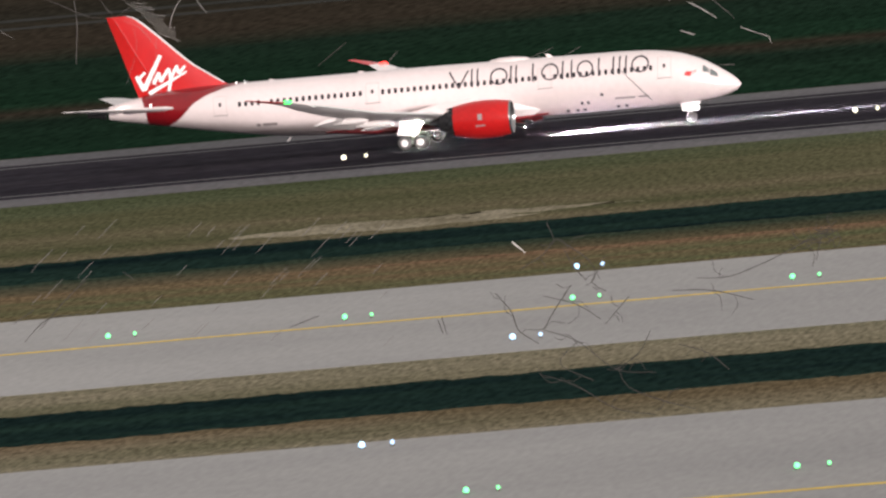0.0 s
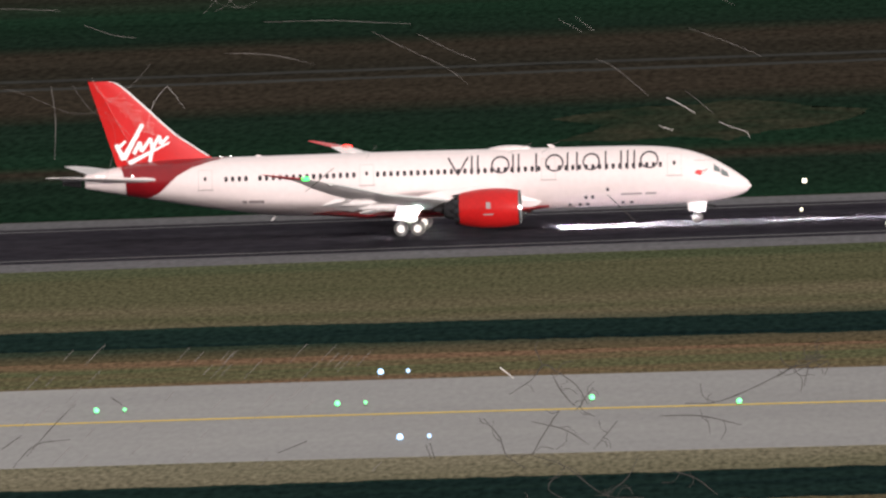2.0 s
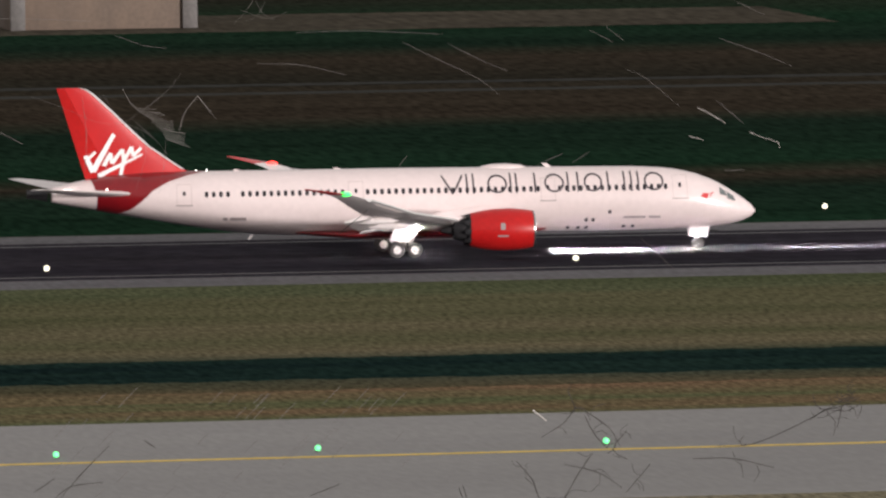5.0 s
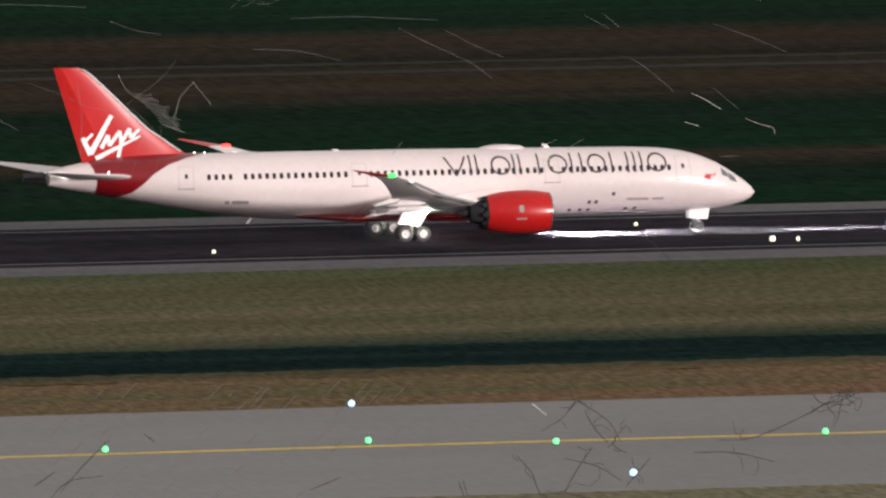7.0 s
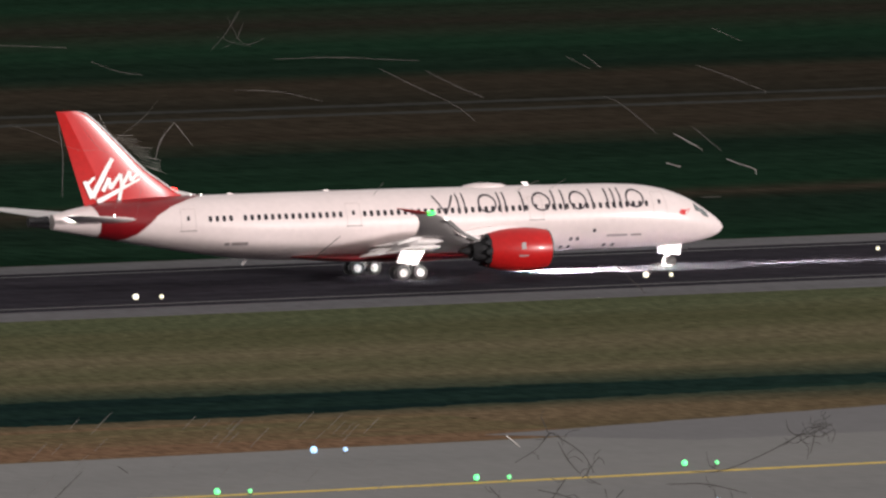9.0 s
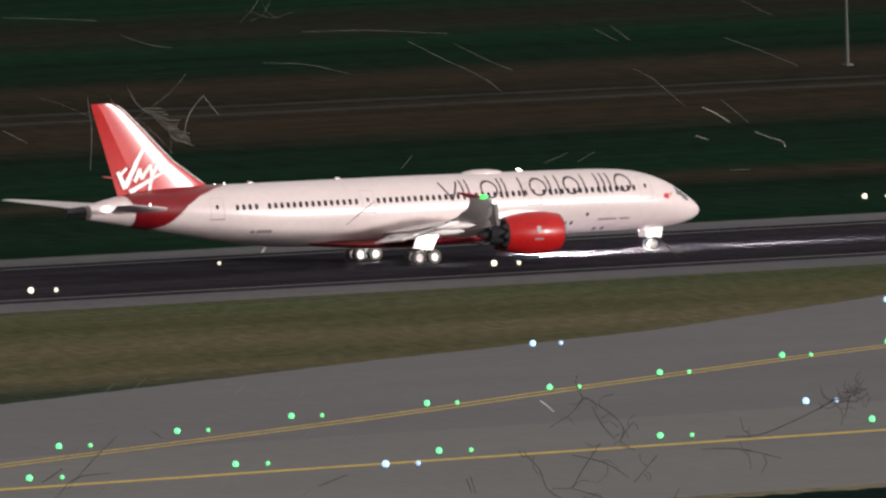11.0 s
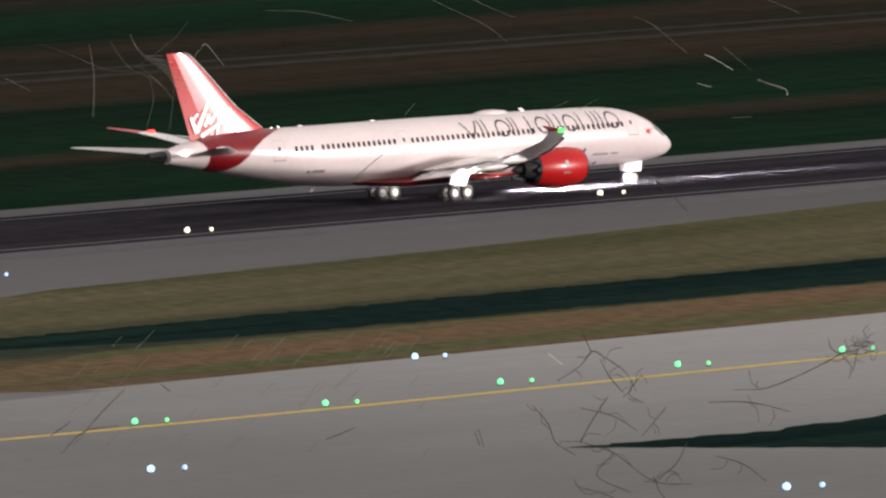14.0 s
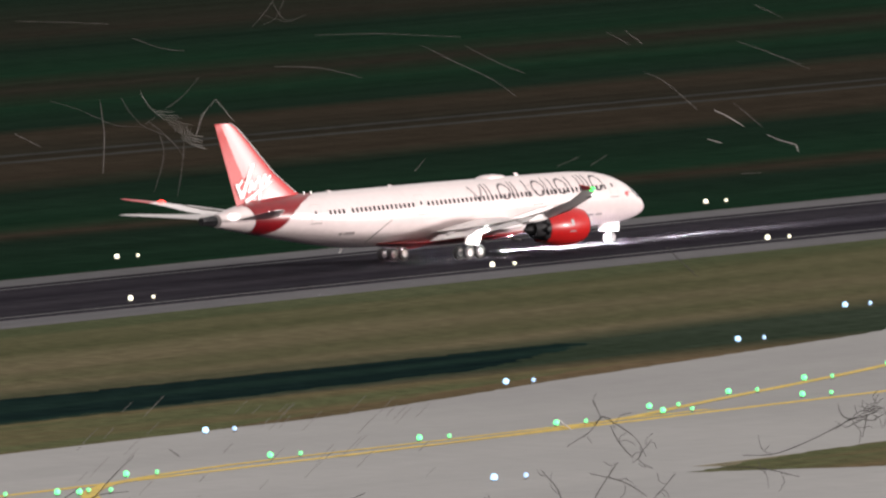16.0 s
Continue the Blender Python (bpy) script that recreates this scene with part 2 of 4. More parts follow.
def banded(m, low, high, table):
    """Broad soft bands of growth and bare soil across the field, by (y, colour) stops."""
    nt = m.node_tree
    p = nt.nodes["Principled BSDF"]
    source = p.inputs["Base Color"].links[0].from_socket
    co, sx = nt.nodes.new("ShaderNodeTexCoord"), nt.nodes.new("ShaderNodeSeparateXYZ")
    nt.links.new(co.outputs["Object"], sx.inputs[0])
    nz = nt.nodes.new("ShaderNodeTexNoise")
    nz.inputs["Scale"].default_value, nz.inputs["Detail"].default_value = 1.0, 5.0
    mp = nt.nodes.new("ShaderNodeMapping")
    mp.inputs["Scale"].default_value = (0.006, 0.02, 1)
    nt.links.new(co.outputs["Object"], mp.inputs[0])
    nt.links.new(mp.outputs[0], nz.inputs["Vector"])
    add = nt.nodes.new("ShaderNodeMath")
    add.operation = "MULTIPLY_ADD"
    add.inputs[1].default_value = 40.0
    nt.links.new(nz.outputs["Fac"], add.inputs[0])
    nt.links.new(sx.outputs[1], add.inputs[2])
    mr = nt.nodes.new("ShaderNodeMapRange")
    mr.inputs["From Min"].default_value, mr.inputs["From Max"].default_value = low + 20, high + 20
    nt.links.new(add.outputs[0], mr.inputs[0])
    rp = nt.nodes.new("ShaderNodeValToRGB")
    while len(rp.color_ramp.elements) < len(table):
        rp.color_ramp.elements.new(0.5)
    for e, (y, c) in zip(rp.color_ramp.elements, table):
        e.position, e.color = (y - low) / (high - low), (*c, 1)
    nt.links.new(mr.outputs[0], rp.inputs[0])
    mx = nt.nodes.new("ShaderNodeMix")
    mx.data_type, mx.blend_type = "RGBA", "MULTIPLY"
    mx.inputs[0].default_value = 1.0
    nt.links.new(source, mx.inputs[6])
    nt.links.new(rp.outputs[0], mx.inputs[7])
    nt.links.new(mx.outputs[2], p.inputs["Base Color"])


# Green and brown growth, darkened for the floodlight's fall-off with distance.
FAR_GREEN, FAR_DEEP, FAR_BROWN, FAR_DIM = (0.012, 0.032, 0.018), (0.012, 0.024, 0.016), (0.041, 0.033, 0.024), (0.027, 0.025, 0.019)
FAR = material("far_fields", (0.8, 0.8, 0.8), 0.95, vary=0.2, scale=(0.004, 0.05, 1), color2=(1.2, 1.2, 1.2), fine=(1.2, 0.16, 1), grain=0.5, spec=0.0)
banded(FAR, 900, 2400, ((920, FAR_GREEN), (985, FAR_DEEP), (1006, FAR_BROWN), (1025, FAR_GREEN), (1110, FAR_DEEP), (1145, FAR_BROWN), (1190, FAR_BROWN), (1225, FAR_DIM), (1285, FAR_BROWN), (1320, FAR_DEEP), (1400, FAR_GREEN),
                         (1480, FAR_DIM), (1560, FAR_GREEN), (1700, FAR_DEEP), (1800, FAR_DIM), (2100, FAR_DEEP), (2300, FAR_DIM)))


PALE_STRAW = (0.215, 0.195, 0.135)
DARK_OLIVE, OLIVE, STRAW, GREENER, REDDISH = (0.040, 0.055, 0.038), (0.106, 0.104, 0.058), (0.142, 0.124, 0.076), (0.086, 0.098, 0.054), (0.140, 0.106, 0.064)
banded(GRASS, 500, 900, ((526, PALE_STRAW), (548, REDDISH), (562, OLIVE), (588, PALE_STRAW), (610, PALE_STRAW), (690, REDDISH), (708, REDDISH), (722, DARK_OLIVE), (741, DARK_OLIVE), (756, STRAW), (766, OLIVE), (782, STRAW), (800, OLIVE), (818, OLIVE), (828, GREENER), (845, GREENER)))


def scaled_along_x(m, table):
    """The base colour is scaled along x by (x, factor) stops: uneven lighting and pavement tone, put into the colour.
    """
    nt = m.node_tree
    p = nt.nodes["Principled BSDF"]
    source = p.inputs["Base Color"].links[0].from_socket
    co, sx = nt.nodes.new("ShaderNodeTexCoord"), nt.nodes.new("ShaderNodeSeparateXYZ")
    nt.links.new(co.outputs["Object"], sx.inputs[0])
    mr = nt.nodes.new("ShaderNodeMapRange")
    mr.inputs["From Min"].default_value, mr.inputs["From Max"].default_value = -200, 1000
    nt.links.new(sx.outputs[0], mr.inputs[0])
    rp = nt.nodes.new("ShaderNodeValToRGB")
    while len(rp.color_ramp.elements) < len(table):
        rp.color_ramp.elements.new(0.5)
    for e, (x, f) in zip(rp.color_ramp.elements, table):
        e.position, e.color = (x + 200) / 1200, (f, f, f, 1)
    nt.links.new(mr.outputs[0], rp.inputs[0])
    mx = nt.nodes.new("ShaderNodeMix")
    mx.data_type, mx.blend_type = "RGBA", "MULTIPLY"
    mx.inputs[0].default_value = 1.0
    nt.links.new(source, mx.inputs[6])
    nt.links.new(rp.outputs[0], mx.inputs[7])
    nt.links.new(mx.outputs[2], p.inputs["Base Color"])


scaled_along_x(CONCRETE, ((-150, 1.0), (0, 0.80), (120, 0.68), (330, 0.54), (450, 0.47), (560, 0.52), (640, 0.88), (720, 1.03), (800, 0.90), (900, 0.85)))
scaled_along_x(DARK_CONCRETE, ((300, 1.0), (540, 0.95), (600, 1.10), (660, 0.90), (730, 0.72), (900, 0.60)))


# ---- helpers for meshes ----
def mesh_of(name, verts, faces, mat, smooth=False):
    me = bpy.data.meshes.new(name)
    me.from_pydata([tuple(v) for v in verts], [], faces)
    me.materials.append(mat)
    if smooth:
        me.polygons.foreach_set("use_smooth", [True] * len(me.polygons))
    me.update()
    return me


def put(name, me, parent=None, label="", m=None):
    ob = new(name, me)
    if parent:
        ob.parent = parent
    if m:
        ob.matrix_basis = m
    return tagged(ob, label)


def part(name, bm, mat, parent=None, label="", smooth=True):
    me = bpy.data.meshes.new(name)
    bmesh.ops.recalc_face_normals(bm, faces=bm.faces)
    bm.to_mesh(me)
    bm.free()
    me.materials.append(mat)
    if smooth:
        me.polygons.foreach_set("use_smooth", [True] * len(me.polygons))
        me.set_sharp_from_angle(angle=radians(40))
    return put(name, me, parent, label)


def box(bm, size, centre, bevel=0.0, turn=None):
    m = Matrix.Translation(centre) @ (turn or Matrix.Identity(4)) @ Matrix.Diagonal((*size, 1))
    r = bmesh.ops.create_cube(bm, size=1.0, matrix=m)
    if bevel:
        es = list({e for v in r["verts"] for e in v.link_edges})
        bmesh.ops.bevel(bm, geom=es, offset=bevel, segments=2, affect="EDGES", profile=0.5)
    return bm


def rod(bm, a, b, r0, r1=None, n=12):
    a, b = Vector(a), Vector(b)
    m = Matrix.Translation((a + b) / 2) @ (b - a).to_track_quat("Z", "Y").to_matrix().to_4x4()
    bmesh.ops.create_cone(bm, cap_ends=True, segments=n, radius1=r0, radius2=r0 if r1 is None else r1, depth=(b - a).length, matrix=m)
    return bm


def loft(rings, caps=True):
    """A skin over closed rings of equal length."""
    bm = bmesh.new()
    rows = [[bm.verts.new(p) for p in ring] for ring in rings]
    n = len(rows[0])
    for a, b in zip(rows, rows[1:]):
        for i in range(n):
            bm.faces.new((a[i], a[(i + 1) % n], b[(i + 1) % n], b[i]))
    if caps:
        bm.faces.new(rows[0])
        bm.faces.new(rows[-1])
    return bm


def lathe(profile, n=40):
    """Turned about the x axis from (x, radius) pairs."""
    return loft([[(x, r * math.cos(2 * math.pi * i / n), r * math.sin(2 * math.pi * i / n)) for i in range(n)] for x, r in profile], caps=False)


def move(bm, m):
    bmesh.ops.transform(bm, matrix=m, verts=bm.verts)
    return bm


def interp(x, table):
    for (a, u), (b, v) in zip(table, table[1:]):
        if x <= b:
            k = max(0.0, (x - a) / (b - a))
            return u + (v - u) * k
    return table[-1][1]


def smooth_line(points, step=3.0):
    """A smooth curve through the points, as many short steps."""
    pts = [Vector(p) for p in points]
    pts = [2 * pts[0] - pts[1]] + pts + [2 * pts[-1] - pts[-2]]
    out = []
    for a, b, c, d in zip(pts, pts[1:], pts[2:], pts[3:]):
        n = max(2, int((c - b).length / step))
        for i in range(n):
            u = i / n
            out.append(0.5 * (2 * b + (c - a) * u + (2 * a - 5 * b + 4 * c - d) * u * u + (3 * b - a - 3 * c + d) * u ** 3))
    out.append(pts[-2])
    return out


def ribbon(name, line, width, z, mat, side=0.0):
    """A painted stripe along a line on the ground."""
    verts, faces = [], []
    for i, p in enumerate(line):
        d = (line[min(i + 1, len(line) - 1)] - line[max(i - 1, 0)]).normalized()
        nrm = Vector((-d.y, d.x))
        for s in (-0.5, 0.5):
            q = p + nrm * (side + s * width)
            verts.append((q.x, q.y, z))
        if i:
            faces.append((2 * i - 2, 2 * i, 2 * i + 1, 2 * i - 1))
    return put(name, mesh_of(name, verts, faces, mat))


def slab(name, outline, z, mat, ragged=0.0, seed=0):
    """A flat piece of ground with a skirt, its outline roughened where it is grass."""
    rnd = random.Random(seed)
    pts = []
    n = len(outline)
    for i in range(n):
        a, b = Vector(outline[i]), Vector(outline[(i + 1) % n])
        k = max(1, int((b - a).length / 1.2)) if ragged else 1
        for j in range(k):
            p = a.lerp(b, j / k)
            if ragged:
                p += Vector((rnd.uniform(-1, 1) * min(ragged, 0.3), rnd.uniform(-1, 1) * ragged))
            pts.append(p)
    bm = bmesh.new()
    top = [bm.verts.new((p.x, p.y, z)) for p in pts]
    low = [bm.verts.new((p.x, p.y, z - 0.1)) for p in pts]
    f = bm.faces.new(top)
    for i in range(len(pts)):
        j = (i + 1) % len(pts)
        bm.faces.new((low[i], low[j], top[j], top[i]))
    bmesh.ops.triangulate(bm, faces=[f])
    return part(name, bm, mat, smooth=False)


# ---- ground ----
YEL = ((-900, 643), (-120, 644.5), (-30, 645), (30, 635), (100, 638), (170, 642), (260, 640), (420, 647), (510, 650), (580, 643), (650, 647), (720, 648), (800, 650), (1800, 652))


def yel(x):
    return sum(interp(x + d, YEL) for d in (-30, -15, 0, 15, 30)) / 5


XS = list(range(-900, 1801, 15))
ground = put("ground", mesh_of("ground", [(-9000, -3000, -0.012), (9000, -3000, -0.012), (9000, 14000, -0.012), (-9000, 14000, -0.012)], [(0, 1, 2, 3)], GRASS))
tagged(ground, "rough olive and brown airfield grass at night", "grass", kind="structure")


def strip(name, y0, y1, z, mat, label, x0=-900, x1=1800, ragged=0.0, seed=1):
    ob = slab(name, [(x0, y0), (x1, y0), (x1, y1), (x0, y1)], z, mat, ragged, seed)
    return tagged(ob, label, "ground", kind="structure")


strip("runway", 852, 908, 0.0, ASPHALT, "dark rubber-stained asphalt runway")
strip("runway_shoulder", 840, 852, 0.0, SHOULDER, "pale grey asphalt runway shoulder")
strip("runway_shoulder", 908, 920, 0.0, SHOULDER, "pale grey asphalt runway shoulder")
strip("far_field", 920.5, 3600, -0.006, FAR, "dark green and brown fields beyond the runway", -1500, 5000)
for y in (1197, 1218):
    strip("perimeter_track", y, y + 6, 0.004, PALE, "thin pale perimeter track in the distance", -1500, 3600, 0.6, y)

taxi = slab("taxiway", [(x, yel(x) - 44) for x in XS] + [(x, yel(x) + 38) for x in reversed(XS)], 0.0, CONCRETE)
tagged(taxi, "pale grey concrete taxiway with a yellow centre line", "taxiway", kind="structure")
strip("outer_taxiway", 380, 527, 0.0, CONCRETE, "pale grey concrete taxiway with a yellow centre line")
exit_one = slab("exit_taxiway", [(323, 686.4), (400, 712.0), (478, 752.5), (514, 769.2), (561, 801.0), (630, 831.2), (664, 839.9), (905, 841.0), (828, 821.7), (761, 805.5), (708, 797.2), (666, 777.2),
                                 (622, 758.0), (594, 739.4), (568, 720.5), (555, 709.5), (600, 694.7), (610, 680), (481, 676), (402, 674), (332, 672)], 0.004, DARK_CONCRETE, 0.22, 21)
tagged(exit_one, "pale grey concrete exit to the runway", "taxiway", kind="structure")
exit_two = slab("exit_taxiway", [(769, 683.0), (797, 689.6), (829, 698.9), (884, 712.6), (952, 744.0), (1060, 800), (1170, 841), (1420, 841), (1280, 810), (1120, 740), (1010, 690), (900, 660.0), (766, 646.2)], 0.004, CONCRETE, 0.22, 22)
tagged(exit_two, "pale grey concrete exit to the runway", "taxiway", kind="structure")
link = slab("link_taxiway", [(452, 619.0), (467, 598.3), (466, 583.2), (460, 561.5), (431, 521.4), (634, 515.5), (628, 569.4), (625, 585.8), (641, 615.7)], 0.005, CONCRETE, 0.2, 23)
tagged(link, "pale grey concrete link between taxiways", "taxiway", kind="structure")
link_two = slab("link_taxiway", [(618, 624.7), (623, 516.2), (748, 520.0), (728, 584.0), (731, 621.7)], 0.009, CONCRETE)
tagged(link_two, "pale grey concrete link between taxiways", "taxiway", kind="structure")
islet = slab("grass_verge", [(570, 594.3), (585, 591.7), (610, 597.5), (627, 594.8), (627, 574.4), (620, 567.4), (601, 566.8), (575, 565.6)], 0.02, GRASS_DARK, 0.8, 3)
tagged(islet, "dark grass islet between the taxiways", "grass", kind="structure")

# bands of grass along the pavements
def drift(x):
    return 731 + 10 * min(1, max(0, (10 - x) / 50)) - 3 * min(1, max(0, (x - 200) / 100))


BAND = [(x, drift(x) + 12.5 * min(1, max(0, (425 - x) / 110))) for x in range(-900, 426, 15)]
band = slab("grass_verge", BAND + [(x, drift(x) - 12.5 * min(1, max(0, (425 - x) / 110))) for x in range(420, -901, -15)], -0.003, GRASS_DARK, 0.9, 11)
tagged(band, "long band of dark grass beside the runway", "grass", kind="structure")
band = slab("grass_verge", [(633, 736.2), (652, 743.5), (700, 744.8), (800, 747.3), (879, 740.7), (879, 737.4), (846, 720.5), (799, 719.0), (720, 719.7), (660, 722.1)], -0.003, GRASS_DARK, 0.9, 12)
tagged(band, "long band of dark grass beside the runway", "grass", kind="structure")
band = slab("grass_verge", [(-900, 579), (-60, 578.6), (21, 574.4), (151, 575.1), (302, 583.1), (401, 598.4), (440, 599.1), (457, 590.3), (455, 570.2), (429, 564.3), (302, 558.9), (151, 550.9), (21, 548.6), (-60, 550.5), (-900, 548)],
            0.012, GRASS_DARK, 0.8, 13)
tagged(band, "band of dark grass between the taxiways", "grass", kind="structure")
band = slab("grass_verge", [(x, yel(x) + 37.5) for x in range(-900, 331, 15)] + [(x, yel(x) + 68) for x in range(330, -901, -15)], -0.007, GRASS_BROWN, 0.6, 14)
tagged(band, "brown dry grass beside the taxiway", "grass", kind="structure")
band = slab("grass_verge", [(602, 695.7), (640, 687.1), (769, 685.5), (854, 710.9), (799, 717.0), (700, 717.8), (642, 719.0)], -0.007, GRASS_BROWN, 0.4, 15)
tagged(band, "brown dry grass beside the taxiway", "grass", kind="structure")

band = slab("grass_verge", [(724, 599.5), (739, 603.7), (754, 605.7), (792, 602.0), (900, 606.0), (1500, 606), (1500, 545), (760, 545.0), (733, 562.3)], 0.016, GRASS_BROWN, 0.6, 17)
tagged(band, "brown dry grass between the taxiways", "grass", kind="structure")

PALE_SOIL = material("bare_pale_soil", (0.34, 0.30, 0.22), 0.95, vary=0.15, scale=(0.2, 0.08, 1), color2=(0.20, 0.175, 0.12), fine=(2.4, 0.42, 1), grain=0.5, spec=0.0)
MOWN = material("mown_pale_grass", (0.018, 0.030, 0.018), 0.95, vary=0.15, scale=(0.1, 0.05, 1), color2=(0.044, 0.044, 0.028), fine=(1.2, 0.16, 1), grain=0.5, spec=0.0)
APRON = material("far_apron", (0.082, 0.072, 0.055), 0.9, vary=0.2, scale=(0.02, 0.05, 1), color2=(0.056, 0.050, 0.040), fine=(0.8, 0.12, 1), grain=0.4, spec=0.0)


def patch(name, x, y, rx, ry, z, mat, label, seed):
    """An irregular bare or mown patch of ground."""
    rnd = random.Random(seed)
    kinks = [rnd.uniform(0.62, 1.12) for _ in range(18)]
    out = [(x + rx * kinks[k] * math.cos(k * math.pi / 9), y + ry * kinks[k] * math.sin(k * math.pi / 9)) for k in range(18)]
    tagged(slab(name, out, z, mat, 1.2, seed), label, "ground", kind="structure")


patch("bare_patch", -108, 765, 14, 7, -0.006, PALE_SOIL, "pale bare soil patch in the grass", 51)
patch("bare_patch", -96, 768, 9, 4, -0.005, PALE_SOIL, "pale bare soil patch in the grass", 52)
patch("mown_patch", -6, 1070, 17, 42, -0.001, MOWN, "pale mown grass patch beyond the runway", 53)
strip("far_apron", 1372, 1425, 0.004, APRON, "pale beige apron in the distance", 120, 260, 1.0, 55)

# painted lines
for y in (856, 903):
    strip("runway_side_stripe", y, y + 1.2, 0.006, LINE_WHITE, "faded white runway side stripe")
MAIN = [Vector((x, yel(x))) for x in XS]
UP = smooth_line([(350, 646), (374, 655), (402, 670), (437, 689), (468, 708), (500, 727), (533, 744.5), (561, 760), (576, 768.6), (605, 784.7), (635, 801.8), (667.6, 820), (699, 837), (716, 846)])
BACK = smooth_line([(600, 781.9), (575, 768), (560, 760), (550, 752.5), (546, 746), (541, 735), (536.5, 713), (532.5, 688), (528, 662), (524.5, 641), (518, 624), (512, 604), (508, 575), (500, 530)])
TURN = smooth_line([(790, 652), (760, 652), (738, 652), (722, 648), (709, 639), (698, 626), (690, 610), (688, 594), (687, 575), (686, 520)])
AWAY = smooth_line([(745, 648), (775, 651), (800, 660), (841, 676), (900, 703), (1000, 752), (1150, 830)])
OUTER = [Vector((x, 458)) for x in XS]
for line, sides in ((MAIN, (0,)), (UP, (0, 1.5)), (BACK, (0, 1.3)), (TURN, (0,)), (AWAY, (0,)), (OUTER, (0,))):
    for k, s in enumerate(sides):
        tagged(ribbon("taxiway_line", line, (1.6 if line in (MAIN, OUTER) else 1.2) if len(sides) == 1 else 0.5, 0.016 + 0.002 * k + {id(UP): 0.004, id(BACK): 0.008, id(TURN): 0.012, id(AWAY): 0.016}.get(id(line), 0), YELLOW, s),
               "yellow painted taxiway guide line", "marking", kind="structure")


# ---- airfield lights ----
def light_fixture(kind, glow, dim, label, radius, group):
    base = new("airfield_light")
    tagged(base, label, "airfield light", group)
    bm = bmesh.new()
    rod(bm, (0, 0, 0), (0, 0, 0.08), 0.22, 0.16, 14)
    part("base", bm, FIXTURE, base)
    bm = bmesh.new()
    bmesh.ops.create_uvsphere(bm, u_segments=14, v_segments=8, radius=radius, matrix=Matrix.Translation((0, 0, 0.08 + radius * 0.8)))
    part("lamp", bm, glow, base, "glowing lamp")
    # A window's double image of the lamp, built as a second glowing sphere.
    if dim:
        bm = bmesh.new()
        bmesh.ops.create_uvsphere(bm, u_segments=12, v_segments=8, radius=radius * 0.68, matrix=Matrix.Translation((2.1, 0, 0.08 + radius * 0.8)))
        part("ghost_image", bm, dim, base, "added fainter ghost image of the lamp")
        bm = bmesh.new()
        rod(bm, (2.1, 0, 0), (2.1, 0, 0.08), 0.16, 0.12, 12)
        part("ghost_base", bm, FIXTURE, base)
    return base


LIGHTS = {}


def field_light(colour, x, y):
    """A light; where the view is slanted a ghost image of the lamp is added beside it."""
    pan = interp(x, ((-150, -8), (30, 0), (140, 14), (270, 20), (320, 24), (480, 35), (640, 43), (900, 48)))
    ghosted = x < -20 or x > 275
    key = (colour, ghosted)
    m = Matrix.Translation((x, y, 0.01)) @ Matrix.Rotation(radians(-pan), 4, "Z")
    if key not in LIGHTS:
        glow, dim, label, r, group = {
            "green": (GLOW_GREEN, GHOST_GREEN, "green glowing centre-line light set in the taxiway", 0.21, "taxiway centre-line lights"),
            "blue": (GLOW_BLUE, GHOST_BLUE, "blue-white glowing edge light beside the taxiway", 0.24, "taxiway edge lights"),
            "white": (GLOW_WHITE, DIM_WHITE, "warm white glowing runway edge light", 0.25, "runway edge lights"),
            "dim": (DIM_WHITE, None, "faint white light set in the runway", 0.16, "runway centre-line lights")}[colour]
        LIGHTS[key] = light_fixture(colour, glow, dim if ghosted else None, label, r, group)
        LIGHTS[key].matrix_basis = m
    else:
        copy_thing(LIGHTS[key], m)


SPOTS = ((-133, 649.5), (-115, 652.4), (-96, 650.6), (-86, 470), (-78, 650), (-64, 476.7), (-61, 652.2), (-46, 653.9), (-42, 473.9), (-28, 652.5), (-20, 470), (2, 640), (-9, 649.4), (2, 470), (19, 636.4), 
         (37, 637.3), (55, 637.6), (73, 641.8), (91, 642.6), (111, 643.6), (131, 644.8), (149, 640.6), (168, 642.2), (186, 643.4), (197, 637.7), (216, 639.7), (234, 641), (245, 636.4), (264, 639.2), 
         (283, 641.5), (302, 643.2), (319, 647.6), (336, 648.3), (350, 655), (353, 649.1), (364, 660.6), (370, 649.8), (378, 666.3), (387, 650.6), (392, 671.9), (403, 651.3),)
for x, y in SPOTS:
    field_light("green", x, y)
SPOTS = ((406, 678.4), (419, 651.8), (420, 686.1), (434, 693.9), (437, 652.7), (448, 698.5), (456, 655.6), (464, 707.4), (472, 655.5), (479, 715.9), (486, 653.6), (497, 726.8), (504, 653.4), (512, 735), 
         (512, 574.2), (514, 593.3), (516, 612.9), (518, 650.5), (527, 638.6), (527, 743.2), (530, 658.8), (533, 679.5), (535, 650.6), (535, 698.4), (539, 717.4), (541, 750.9), (543, 736.2), (545, 645), 
         (551, 752.2), (552, 750.7), (558, 760.8), (564, 645.8), (564, 764.9), (578, 772.4), (581, 646.6), (592, 780.7), (598, 646.6), (606, 788.4), (618, 650.8), (619, 796.3),)
for x, y in SPOTS:
    field_light("green", x, y)
